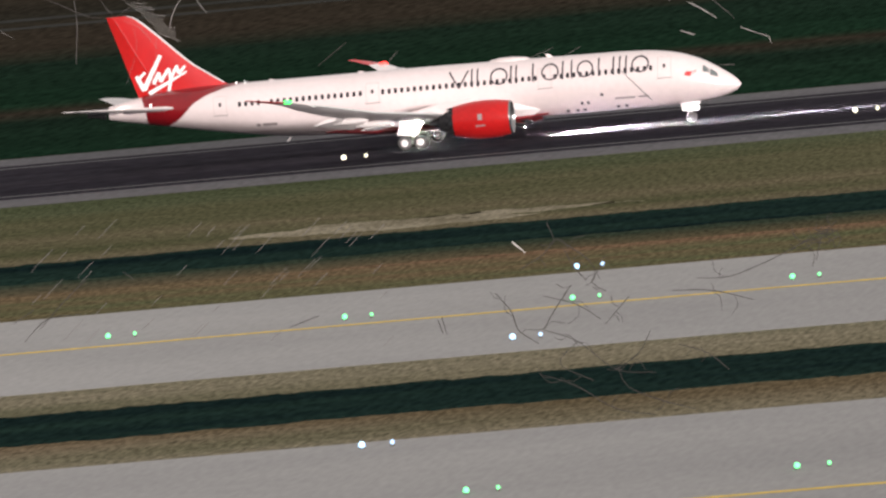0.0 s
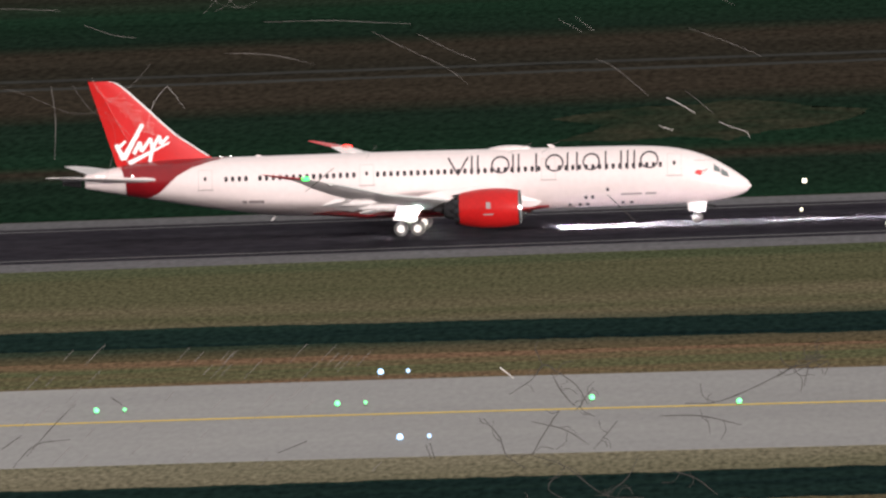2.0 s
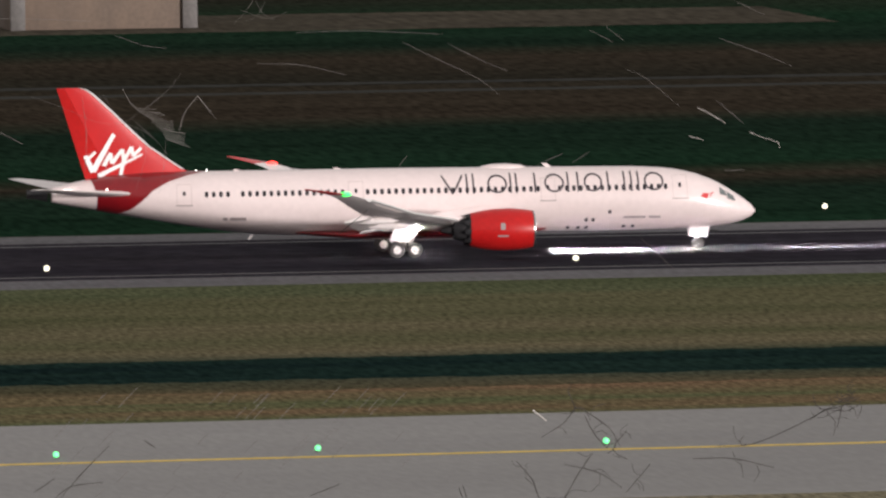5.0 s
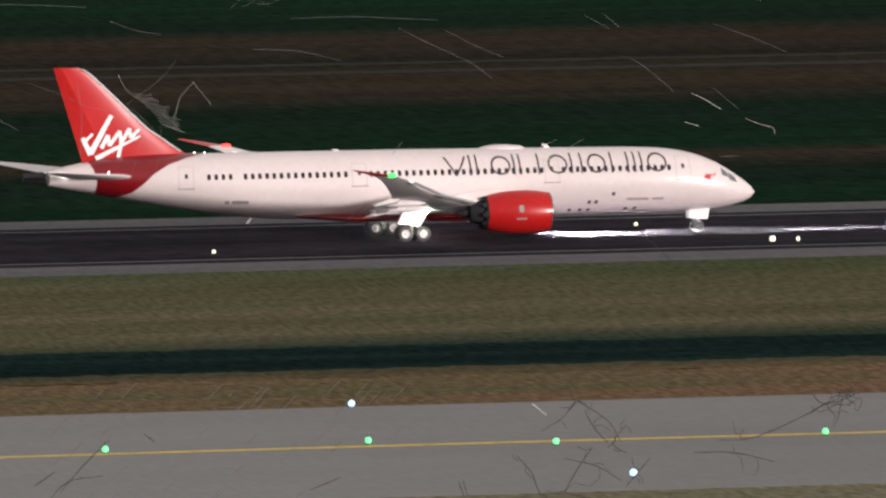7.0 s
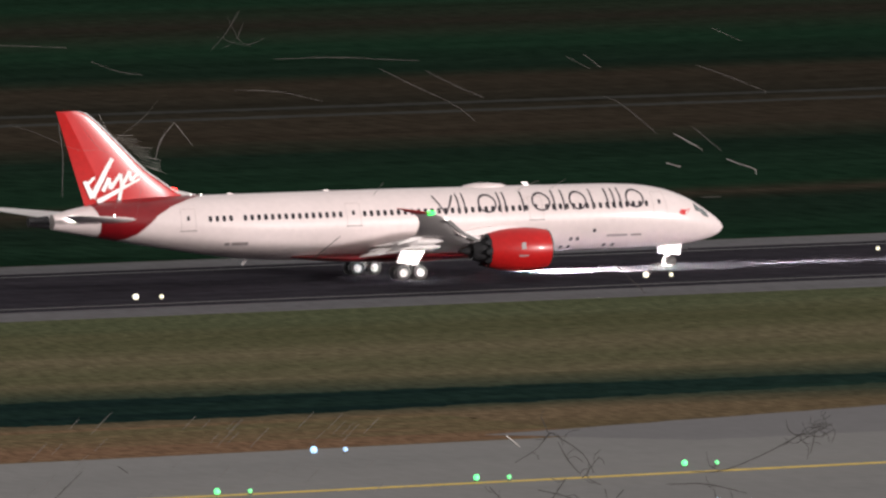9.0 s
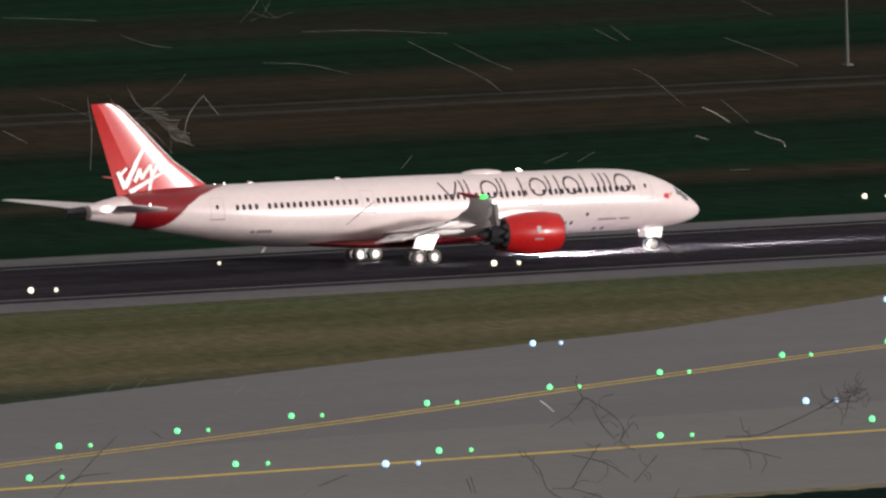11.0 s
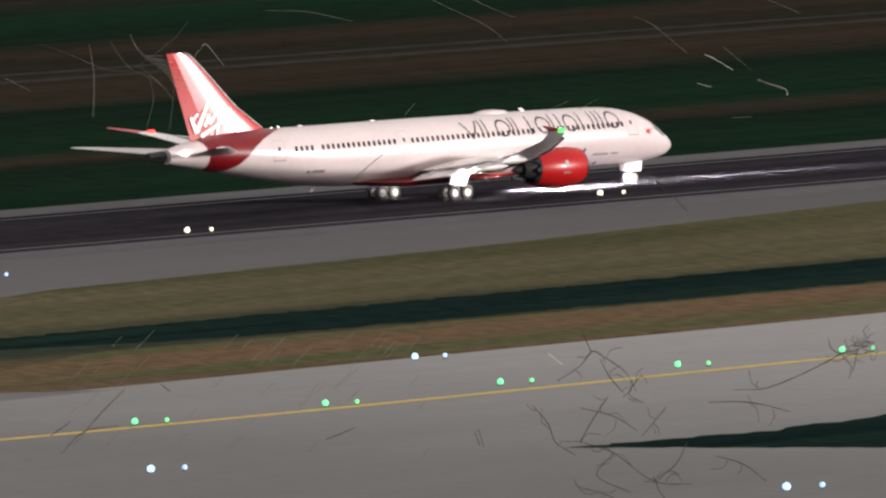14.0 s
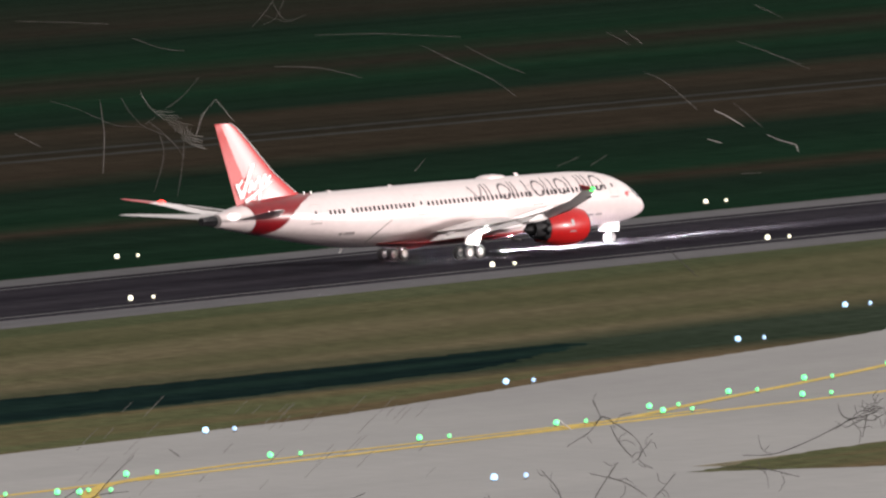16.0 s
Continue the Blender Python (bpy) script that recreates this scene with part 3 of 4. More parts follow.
SPOTS = ((634, 803.8), (635, 651.1), (647, 811), (650, 650.2), (662, 820.1), (668, 651.3), (675, 827.3), (686, 652.7), (692, 578), (692, 838.1), (693, 597), (698, 629), (706, 845.2), (707, 647.6), 
         (710, 642.8), (710, 640.8), (727, 651.8), (744, 653.6), (760, 653.7), (774, 652.9), (786, 653), (791, 658.4), (802, 653.1), (807, 664.1), (822, 669.1), (838, 673.9), (846, 655.1), (863, 655.1), 
         (866, 691), (880, 655.2), (882, 698), (898, 706),)
for x, y in SPOTS:
    field_light("green", x, y)
SPOTS = ((-82, 685.8), (-78, 612.6), (-77, 521.5), (-26, 686.1), (-22, 614.6), (29, 672.3), (30, 599.7), (134, 602.7), (193, 608), (195, 678.5), (248, 608), (250, 675.6), (304, 612), (305, 675.2), 
         (409, 642.6), (465, 676.7), (471, 620.5), (495, 757.1), (516, 704.2), (543, 548), (546, 606.4), (547, 785.9), (559, 675.8), (566, 730.1), (599, 818.1), (621, 763.8), (636, 619.1), (639, 681.5), 
         (645, 842.4), (671, 791.4), (690, 867.4), (718, 611.3), (720, 819.1), (722, 681.4), (772, 684.3), (824, 699.8), (875, 718.7), (923, 746.3),)
for x, y in SPOTS:
    field_light("blue", x, y)
SPOTS = ((-126, 867.3), (-78, 870.7), (13, 863.8), (36, 870.2), (100, 865), (145, 865), (195, 867.1), (284, 861.9), (330, 862.7), (374, 862.6), (421, 865), (468, 865), (516, 865), (563, 867.4), (606, 867), (649, 865.2), (690, 861.1), (740, 864.2), (779, 858.9), (833, 863.4), (875, 861), (916, 859.5), (964, 862.9), (1009, 857.7), (1048, 856.2), (1106, 865), (1150, 865))
for x, y in SPOTS:
    field_light("white", x, y)
SPOTS = ((5, 940), (91, 940), (135, 940), (180, 940), (278, 938.6), (456, 940), (503, 940), (551, 940), (608, 944.1), (654, 944.7), (682, 937.8), (724, 933.5), (770, 934.1), (862, 934.2), (993, 933.1), (1047, 938.8), (1133, 933.5), (1185, 940))
for x, y in SPOTS:
    field_light("white", x, y)
SPOTS = ((5, 892), (15, 890.5), (37, 896.9), (56, 862.4), (91, 892), (135, 892), (180, 892), (194, 895.4), (237, 864.2), (281, 890), (326, 862.9), (411, 889.5), (456, 892), (503, 892), 
         (551, 892), (1141, 892), (1185, 892),)
for x, y in SPOTS:
    field_light("dim", x, y)


# ---- far masts and shrubs ----
def mast(x, y, height):
    top = new("mast")
    top.location = (x, y, 0)
    tagged(top, "tall thin grey steel mast in the far field", "mast", "far masts")
    bm = bmesh.new()
    rod(bm, (0, 0, 0), (0, 0, height), 0.21, 0.12, 10)
    part("pole", bm, MAST, top)
    bm = bmesh.new()
    box(bm, (1.0, 1.0, 0.3), (0, 0, 0.15), 0.04)
    part("footing", bm, SHOULDER, top)


MASTS = ((51.5, 1233), (421.5, 1241), (864, 1254), (1328, 1279))
for x, y in MASTS:
    mast(x, y, 11)


def shrub(x, y, size, seed):
    rnd = random.Random(seed)
    top = new("shrub")
    top.location = (x, y, 0)
    tagged(top, "dull yellow-brown shrub in the far field", "shrub", "far shrubs")
    bm = bmesh.new()
    rod(bm, (0, 0, 0), (0, 0, size * 0.6), 0.15, 0.06, 8)
    for k in range(5):
        a = k * 1.26
        rod(bm, (0, 0, size * 0.3), (math.cos(a) * size * 0.5, math.sin(a) * size * 0.5, size * 0.8), 0.07, 0.02, 6)
    part("trunk", bm, SOIL_FAR, top)
    verts, faces = [], []
    for _ in range(900):
        d = Vector((rnd.gauss(0, 1), rnd.gauss(0, 1), rnd.gauss(0, 0.7)))
        c = d.normalized() * size * rnd.uniform(0.45, 1.0) * (0.75 + 0.35 * noise.noise(d * 2)) + Vector((0, 0, size * 0.75))
        u, w = Vector((rnd.gauss(0, 1), rnd.gauss(0, 1), rnd.gauss(0, 1))).normalized() * 0.22, Vector((rnd.gauss(0, 1), rnd.gauss(0, 1), rnd.gauss(0, 1))).normalized() * 0.14
        i = len(verts)
        verts += [c - u, c + w, c + u, c - w]
        faces.append((i, i + 1, i + 2, i + 3))
    put("crown", mesh_of("crown", verts, faces, LEAF), top)


WALL = material("beige_render", (0.17, 0.125, 0.095), 0.85, vary=0.2, scale=(0.3, 0.3, 0.1), color2=(0.13, 0.10, 0.08), fine=(2, 2, 2), grain=0.12)
ROOF = material("dull_roof_sheet", (0.10, 0.095, 0.09), 0.6, vary=0.2, scale=(0.3, 0.3, 0.3), color2=(0.13, 0.12, 0.115), fine=(2, 2, 2))


def far_building(x, y, wide, deep, high):
    b = new("airfield_building")
    b.location = (x, y, 0.004)
    tagged(b, "low plain beige airfield building on a pale apron", "building")
    part("wall", box(bmesh.new(), (wide, deep, high), (0, 0, high / 2), 0.05), WALL, b)
    part("roof", box(bmesh.new(), (wide + 0.8, deep + 0.8, 0.35), (0, 0, high + 0.175), 0.04), ROOF, b)
    part("corner_pier", box(bmesh.new(), (1.8, 0.5, high), (-wide / 2 + 0.9, -deep / 2 - 0.25, high / 2), 0.04), ROOF, b, "darker grey corner pier")
    part("corner_pier", box(bmesh.new(), (1.8, 0.5, high), (wide / 2 - 0.9, -deep / 2 - 0.25, high / 2), 0.04), ROOF, b, "darker grey corner pier")


far_building(171.7, 1393, 23, 12, 6)

SHRUBS = ((-108, 1221, 2.2), (-95, 1212, 2.0))
for k, (x, y, s) in enumerate(SHRUBS):
    shrub(x, y, s, 40 + k)


# ---- the airliner: origin under the main gear, nose towards +x, its right side towards -y ----
TOP = ((-31.3, 6.05), (-30, 6.15), (-28, 6.62), (-25, 7.15), (-21, 7.38), (-17, 7.42), (0, 7.40), (10, 7.32), (20, 7.22), (23, 7.06), (25, 6.72), (26.4, 6.27), (27.6, 5.72), (28.8, 4.98), (29.8, 4.30), (30.5, 3.74), (30.8, 3.25))
LOW = ((-31.3, 5.30), (-30, 5.02), (-28, 4.62), (-25, 4.05), (-21, 3.30), (-17, 2.60), (-13, 2.02), (-10, 1.80), (0, 1.72), (20, 1.74), (23, 1.76), (25, 1.80), (26.4, 1.87), (27.6, 1.97), (28.8, 2.15), (29.8, 2.42), (30.5, 2.76), (30.8, 3.15))
WIDE = ((-31.3, 0.32), (-30, 0.62), (-28, 1.12), (-25, 1.80), (-21, 2.42), (-17, 2.74), (-13, 2.86), (20, 2.88), (23, 2.76), (25, 2.55), (26.4, 2.32), (27.6, 2.02), (28.8, 1.60), (29.8, 1.12), (30.5, 0.58), (30.8, 0.05))


def ease(x, table, r):
    return sum(interp(x + r * k, table) for k in (-1, -0.5, 0, 0.5, 1)) / 5


def section(x):
    """Middle height, half height and half width of the fuselage at x."""
    r = 0.9 if -28 < x < 27 else 0.3 if x < 29 else 0.1
    t, l, w = ease(x, TOP, r), ease(x, LOW, r), ease(x, WIDE, r)
    return (t + l) / 2, (t - l) / 2, w


def hull(x, a, out=0.0):
    zc, h, w = section(x)
    return Vector((x, (w + out) * math.sin(a), zc + (h + out) * math.cos(a)))


def side(x, z, out=0.012):
    """The point of the right-hand skin at x and height z."""
    zc, h, w = section(x)
    k = max(-0.999, min(0.999, (z - zc) / h))
    return Vector((x, -(w + out) * math.sqrt(1 - k * k) - out * 0.3, z + out * k))


def decal(name, outline, mat, parent, label="", out=0.014):
    """A flat painted or inset shape laid on the right-hand skin, from (x, z) corners."""
    n = len(outline)
    verts = [side(x, z, out) for x, z in outline] + [side(x, z, out - 0.05) for x, z in outline]
    faces = [tuple(range(n))] + [(i, (i + 1) % n, n + (i + 1) % n, n + i) for i in range(n)]
    return put(name, mesh_of(name, verts, faces, mat), parent, label)


def rect(x0, x1, z0, z1, r=0.0):
    if not r:
        return [(x0, z0), (x1, z0), (x1, z1), (x0, z1)]
    return [(x0 + r, z0), (x1 - r, z0), (x1, z0 + r), (x1, z1 - r), (x1 - r, z1), (x0 + r, z1), (x0, z1 - r), (x0, z0 + r)]


def strokes(name, pieces, mat, parent, label, out=0.016):
    """Plain painted bars on the skin, each from (x, z) to (x, z) with a width, as one part."""
    verts, faces = [], []
    for (x0, z0), (x1, z1), w in pieces:
        d = Vector((x1 - x0, z1 - z0)).normalized()
        nx, nz = -d.y * w / 2, d.x * w / 2
        n = max(1, int(abs(z1 - z0) / 0.3), int(abs(x1 - x0) / 1.0))
        i = len(verts)
        for k in range(n + 1):
            x, z = x0 + (x1 - x0) * k / n, z0 + (z1 - z0) * k / n
            verts += [side(x - nx, z - nz, out), side(x + nx, z + nz, out)]
            if k:
                j = i + 2 * k
                faces.append((j - 2, j - 1, j + 1, j))
    return put(name, mesh_of(name, verts, faces, mat), parent, label)


def foil(chord_le, chord_te, z, y, thick, n=14):
    """A closed wing section at span y."""
    pts = []
    c = chord_le - chord_te
    for i in range(n):
        u = i / n * 2 * math.pi
        k = 0.5 + 0.5 * math.cos(u)
        t = thick * c * (1.9 * math.sqrt(max(k, 0)) * (1 - k) + 0.03) * (1 if math.sin(u) >= 0 else -0.7)
        pts.append((chord_te + c * (1 - k), y, z + t))
    return pts


def wing(airliner, s):
    """s: -1 for the right-hand wing, 1 for the left-hand one."""
    stations = ((2.0, 12.0, -2.2, 2.55, 0.10), (2.9, 9.6, -2.4, 2.75, 0.10), (6.5, 6.7, -2.6, 3.0, 0.085), (10, 4.2, -3.0, 3.32, 0.07), (15, 0.9, -4.3, 3.82, 0.05), (20, -2.2, -5.7, 4.62, 0.045),
                (24.5, -4.8, -7.3, 5.56, 0.04), (26.6, -6.1, -8.3, 6.22, 0.045), (27.9, -7.5, -9.2, 6.62, 0.045))
    name = "right_wing" if s < 0 else "left_wing"
    w = part(name, loft([foil(le, te, z, s * y, th) for y, le, te, z, th in stations]), WING_GREY, airliner, "swept grey wing, bent upwards")
    tip = ((27.9, -7.5, -9.2, 6.62, 0.045), (28.8, -9.1, -10.3, 6.90, 0.045), (29.5, -11.0, -11.5, 7.20, 0.045))
    part("raked_tip", loft([foil(le, te, z, s * y, th) for y, le, te, z, th in tip]), RED, w, "red raked wing tip")
    # flaps hung below the trailing edge, their track fairings, and the leading-edge slat
    for y0, y1, x0, x1, z0, z1 in ((3.4, 8.8, -2.3, -2.8, 2.35, 2.78), (11.2, 19.0, -3.2, -5.4, 3.05, 4.14)):
        rows = []
        for y, x, z in ((y0, x0, z0), (y1, x1, z1)):
            rows.append([(x + 0.7, s * y, z + 0.16), (x - 0.2, s * y, z + 0.14), (x - 1.5, s * y, z - 0.36), (x - 1.5, s * y, z - 0.42), (x + 0.4, s * y, z - 0.10)])
        part("flap", loft(rows), WING_GREY, w)
    for y, x, z in ((5.2, -1.0, 2.55), (12.5, -2.2, 3.1), (17.0, -3.9, 3.78)):
        prof = [(x + 1.9, 0.02), (x + 1.2, 0.22), (x, 0.30), (x - 1.6, 0.24), (x - 2.7, 0.03)]
        part("track_fairing", move(lathe(prof, 14), Matrix.Translation((0, s * y, z))), WING_GREY, w)
    rows = []
    for y, x, z in ((11.5, 3.4, 3.46), (19, -1.25, 4.50), (26, -5.6, 6.02)):
        rows.append([(x + 0.35, s * y, z - 0.05), (x + 0.15, s * y, z + 0.14), (x - 0.55, s * y, z + 0.20), (x - 0.5, s * y, z + 0.12), (x + 0.05, s * y, z - 0.16)])
    part("slat", loft(rows), METAL, w, "pale metal leading-edge slat")
    bm = bmesh.new()
    bmesh.ops.create_uvsphere(bm, u_segments=12, v_segments=8, radius=0.30, matrix=Matrix.Translation((-7.7, s * 27.7, 6.64)) @ Matrix.Diagonal((1.5, 1, 0.6, 1)))
    part("wing_lamp", bm, NAV_GREEN if s < 0 else NAV_RED, w, "green wing-tip lamp" if s < 0 else "red wing-tip lamp")
    return w


def engine(airliner, s):
    e = new("engine")
    e.parent, e.location = airliner, (0, s * 9.9, 2.52)
    tagged(e, "red turbofan engine under the wing")
    part("cowl", lathe([(10.22, 1.56), (9.9, 1.62), (9.2, 1.73), (8.2, 1.80), (7.0, 1.78), (6.0, 1.66), (5.2, 1.50), (4.9, 1.42), (4.9, 1.36), (6.0, 1.4), (7.0, 1.45)], 48), ENGINE_RED, e)
    part("inlet_lip", lathe([(9.1, 1.30), (9.9, 1.34), (10.28, 1.42), (10.40, 1.48), (10.36, 1.54), (10.24, 1.575)], 48), LIP, e, "polished metal engine inlet lip")
    part("inlet_duct", lathe([(9.2, 1.31), (8.6, 1.33), (8.6, 0.35), (9.0, 0.2), (9.2, 0.02)], 40), BLACK, e)
    bm = bmesh.new()
    n = 18
    for k in range(n):
        a = 2 * math.pi * k / n
        t = Matrix.Rotation(a, 4, "X")
        vs = [bm.verts.new(t @ Vector(p)) for p in ((8.95, -0.05, 0.35), (8.75, 0.10, 0.36), (8.7, 0.16, 1.28), (8.95, -0.10, 1.28))]
        bm.faces.new(vs)
    part("fan", bm, METAL, e)
    # saw-toothed nozzle edge
    bm = bmesh.new()
    m = 40
    ring_a = [bm.verts.new((5.0, 1.44 * math.cos(2 * math.pi * i / m), 1.44 * math.sin(2 * math.pi * i / m))) for i in range(m)]
    ring_b = [bm.verts.new((4.35 if i % 4 < 2 else 4.75, 1.33 * math.cos(2 * math.pi * i / m), 1.33 * math.sin(2 * math.pi * i / m))) for i in range(m)]
    for i in range(m):
        bm.faces.new((ring_a[i], ring_a[(i + 1) % m], ring_b[(i + 1) % m], ring_b[i]))
    part("nozzle_edge", bm, BLACK, e)
    part("core_nozzle", lathe([(5.6, 1.20), (4.8, 1.16), (3.9, 0.88), (3.5, 0.74), (3.5, 0.68), (4.4, 0.7)], 32), BLACK, e)
    part("exhaust_cone", lathe([(4.4, 0.55), (3.4, 0.46), (2.6, 0.18), (2.3, 0.02)], 24), BLACK, e, "pointed dark exhaust cone")
    bm = loft([[(x, y, z) for y, z in ((-0.22, lo), (0.22, lo), (0.20, hi), (-0.20, hi))] for x, lo, hi in ((8.4, 1.45, 1.82), (6.0, 1.3, 2.0), (4.2, 0.75, 1.83), (1.2, 0.60, 1.30), (-1.0, 0.75, 1.02))])
    part("pylon", bm, SKIN, e)
    if s < 0:
        # Pale patches painted where the cowl shows a white reflection.
        for x0, x1, z0, z1, label in ((7.35, 7.75, 0.05, 0.62, "pale patch painted for a reflection on the cowl"), (7.1, 8.0, -0.55, -0.42, "pale bar painted for a reflection on the cowl")):
            verts = [(x, -(1.80 + 0.02) * math.cos(math.asin(z / 1.9)), z) for x, z in ((x0, z0), (x1, z0), (x1, z1), (x0, z1))]
            put("emblem", mesh_of("emblem", verts, [(0, 1, 2, 3)], LETTER_PALE), e, label)
    return e


def wheel(parent, x, y, z, r, w, rim_paint=GEAR_WHITE, rim_label="bright white wheel rim"):
    t = part("wheel", move(lathe([(-w / 2, r * 0.52), (-w / 2, r * 0.8), (-w * 0.36, r * 0.97), (0, r), (w * 0.36, r * 0.97), (w / 2, r * 0.8), (w / 2, r * 0.52)], 28), Matrix.Rotation(radians(90), 4, "Z")), TYRE, parent, "dark aircraft tyre")
    t.location = (x, y, z)
    rim = [(-w * 0.46, 0.02), (-w * 0.52, r * 0.2), (-w * 0.40, r * 0.3), (-w * 0.42, r * 0.50), (-w * 0.50, r * 0.63), (w * 0.50, r * 0.63), (w * 0.42, r * 0.50), (w * 0.40, r * 0.3), (w * 0.52, r * 0.2), (w * 0.46, 0.02)]
    part("rim", move(lathe(rim, 24), Matrix.Rotation(radians(90), 4, "Z")), rim_paint, t, rim_label)


def main_gear(airliner, s):
    g = new("main_gear")
    g.parent, g.location = airliner, (0, s * 4.9, 0)
    tagged(g, "white four-wheel main landing gear")
    for x in (-0.76, 0.76):
        for y in (-0.62, 0.62):
            wheel(g, x, y, 0.66, 0.66, 0.46)
    bm = bmesh.new()
    rod(bm, (-0.95, 0, 0.68), (0.95, 0, 0.68), 0.15)
    for x in (-0.76, 0.76):
        rod(bm, (x, -0.6, 0.66), (x, 0.6, 0.66), 0.1)
    part("bogie_beam", bm, GEAR_WHITE, g)
    bm = bmesh.new()
    rod(bm, (0, 0, 0.6), (-0.1, 0, 1.9), 0.15)
    rod(bm, (-0.1, 0, 1.7), (-0.2, 0, 3.3), 0.24)
    part("strut", bm, GEAR_WHITE, g)
    bm = bmesh.new()
    rod(bm, (-0.1, 0, 2.0), (1.7, -s * 0.6, 3.0), 0.09)
    rod(bm, (-0.1, 0, 2.0), (-0.5, -s * 2.2, 2.7), 0.10)
    rod(bm, (0.2, 0, 0.9), (0.55, 0, 1.4), 0.05)
    rod(bm, (0.55, 0, 1.4), (0.1, 0, 1.9), 0.05)
    part("brace", bm, GEAR_WHITE, g)
    bm = loft([[(x, s * (0.78 + 0.10 * k), z) for x, z in ((-1.45, 1.50), (0.45, 1.25), (1.65, 3.2), (0.4, 3.35), (-0.75, 3.1))] for k in (0, 1)])
    part("gear_door", bm, GEAR_WHITE, g, "bright white gear door")
    # Added glowing sphere that whitens the door and wheels; the gear has none.
    bm = bmesh.new()
    bmesh.ops.create_uvsphere(bm, u_segments=10, v_segments=6, radius=0.06 if s < 0 else 0.035, matrix=Matrix.Translation((0.75, -1.75, 2.6) if s < 0 else (0.3, -1.5, 1.5)))
    part("gear_fill_glow", bm, GEAR_FILL, g, "added white glow that brightens the gear")
    return g


def nose_gear(airliner):
    g = new("nose_gear")
    g.parent, g.location = airliner, (25.83, 0, 0)
    tagged(g, "white twin-wheel nose landing gear")
    for y in (-0.33, 0.33):
        wheel(g, 0, y, 0.5, 0.5, 0.3, WHEEL_GREY, "dull grey wheel rim")
    bm = bmesh.new()
    rod(bm, (0, -0.3, 0.5), (0, 0.3, 0.5), 0.07)
    rod(bm, (0, 0, 0.5), (0.12, 0, 2.1), 0.11)
    part("strut", bm, GEAR_WHITE, g)
    bm = bmesh.new()
    rod(bm, (0.05, 0, 1.2), (1.0, 0, 2.0), 0.06)
    rod(bm, (-0.05, 0, 0.7), (-0.3, 0, 1.05), 0.04)
    rod(bm, (-0.3, 0, 1.05), (0.02, 0, 1.35), 0.04)
    part("brace", bm, GEAR_WHITE, g)
    for s in (-1, 1):
        bm = loft([[(x, s * (0.55 + 0.06 * k), z) for x, z in ((-0.75, 1.15), (0.75, 1.05), (0.95, 1.95), (-0.85, 1.95))] for k in (0, 1)])
        part("gear_door", bm, GEAR_WHITE, g, "bright white gear door")
    bm = bmesh.new()
    for y in (-0.22, 0.22):
        bmesh.ops.create_uvsphere(bm, u_segments=12, v_segments=8, radius=0.11, matrix=Matrix.Translation((0.45, y, 1.5)))
    part("taxi_lamp", bm, NAV_WHITE, g, "glowing white taxi lamps")
    hood_lamp(g, (0.75, 0, 1.6), 8, 0.09)


def fin_ring(z, le, te, thick):
    c = le - te
    ks = (1.0, 0.93, 0.75, 0.5, 0.25, 0.06)
    th = (0.0, 0.55, 0.95, 1.0, 0.6, 0.12)
    right = [(te + c * k, -thick * c * t, z) for k, t in zip(ks, th)]
    left = [(te + c * k, thick * c * t, z) for k, t in zip(reversed(ks), reversed(th))]
    return right + [(te, 0, z)] + left[:-1]


def hood_lamp(parent, place, dip, r):
    """A forward-facing lamp at the bottom of a dark hood, which is added to narrow its beam."""
    t = Matrix.Translation(place) @ Matrix.Rotation(radians(dip), 4, "Y")
    h = part("lamp_hood", move(lathe([(-0.1, 0.02), (-0.1, r + 0.02), (1.0, r + 0.03), (1.0, r + 0.01), (0.0, r + 0.005), (-0.06, 0.02)], 20), t), BLACK, parent, "added dark hood that narrows a landing beam")
    bm = bmesh.new()
    vs = [bm.verts.new(t @ Vector((0.02, r * math.cos(k * math.pi / 8), r * math.sin(k * math.pi / 8)))) for k in range(16)]
    bm.faces.new(vs)
    part("lamp", bm, BEAM, h, "glaring white landing lamp", False)


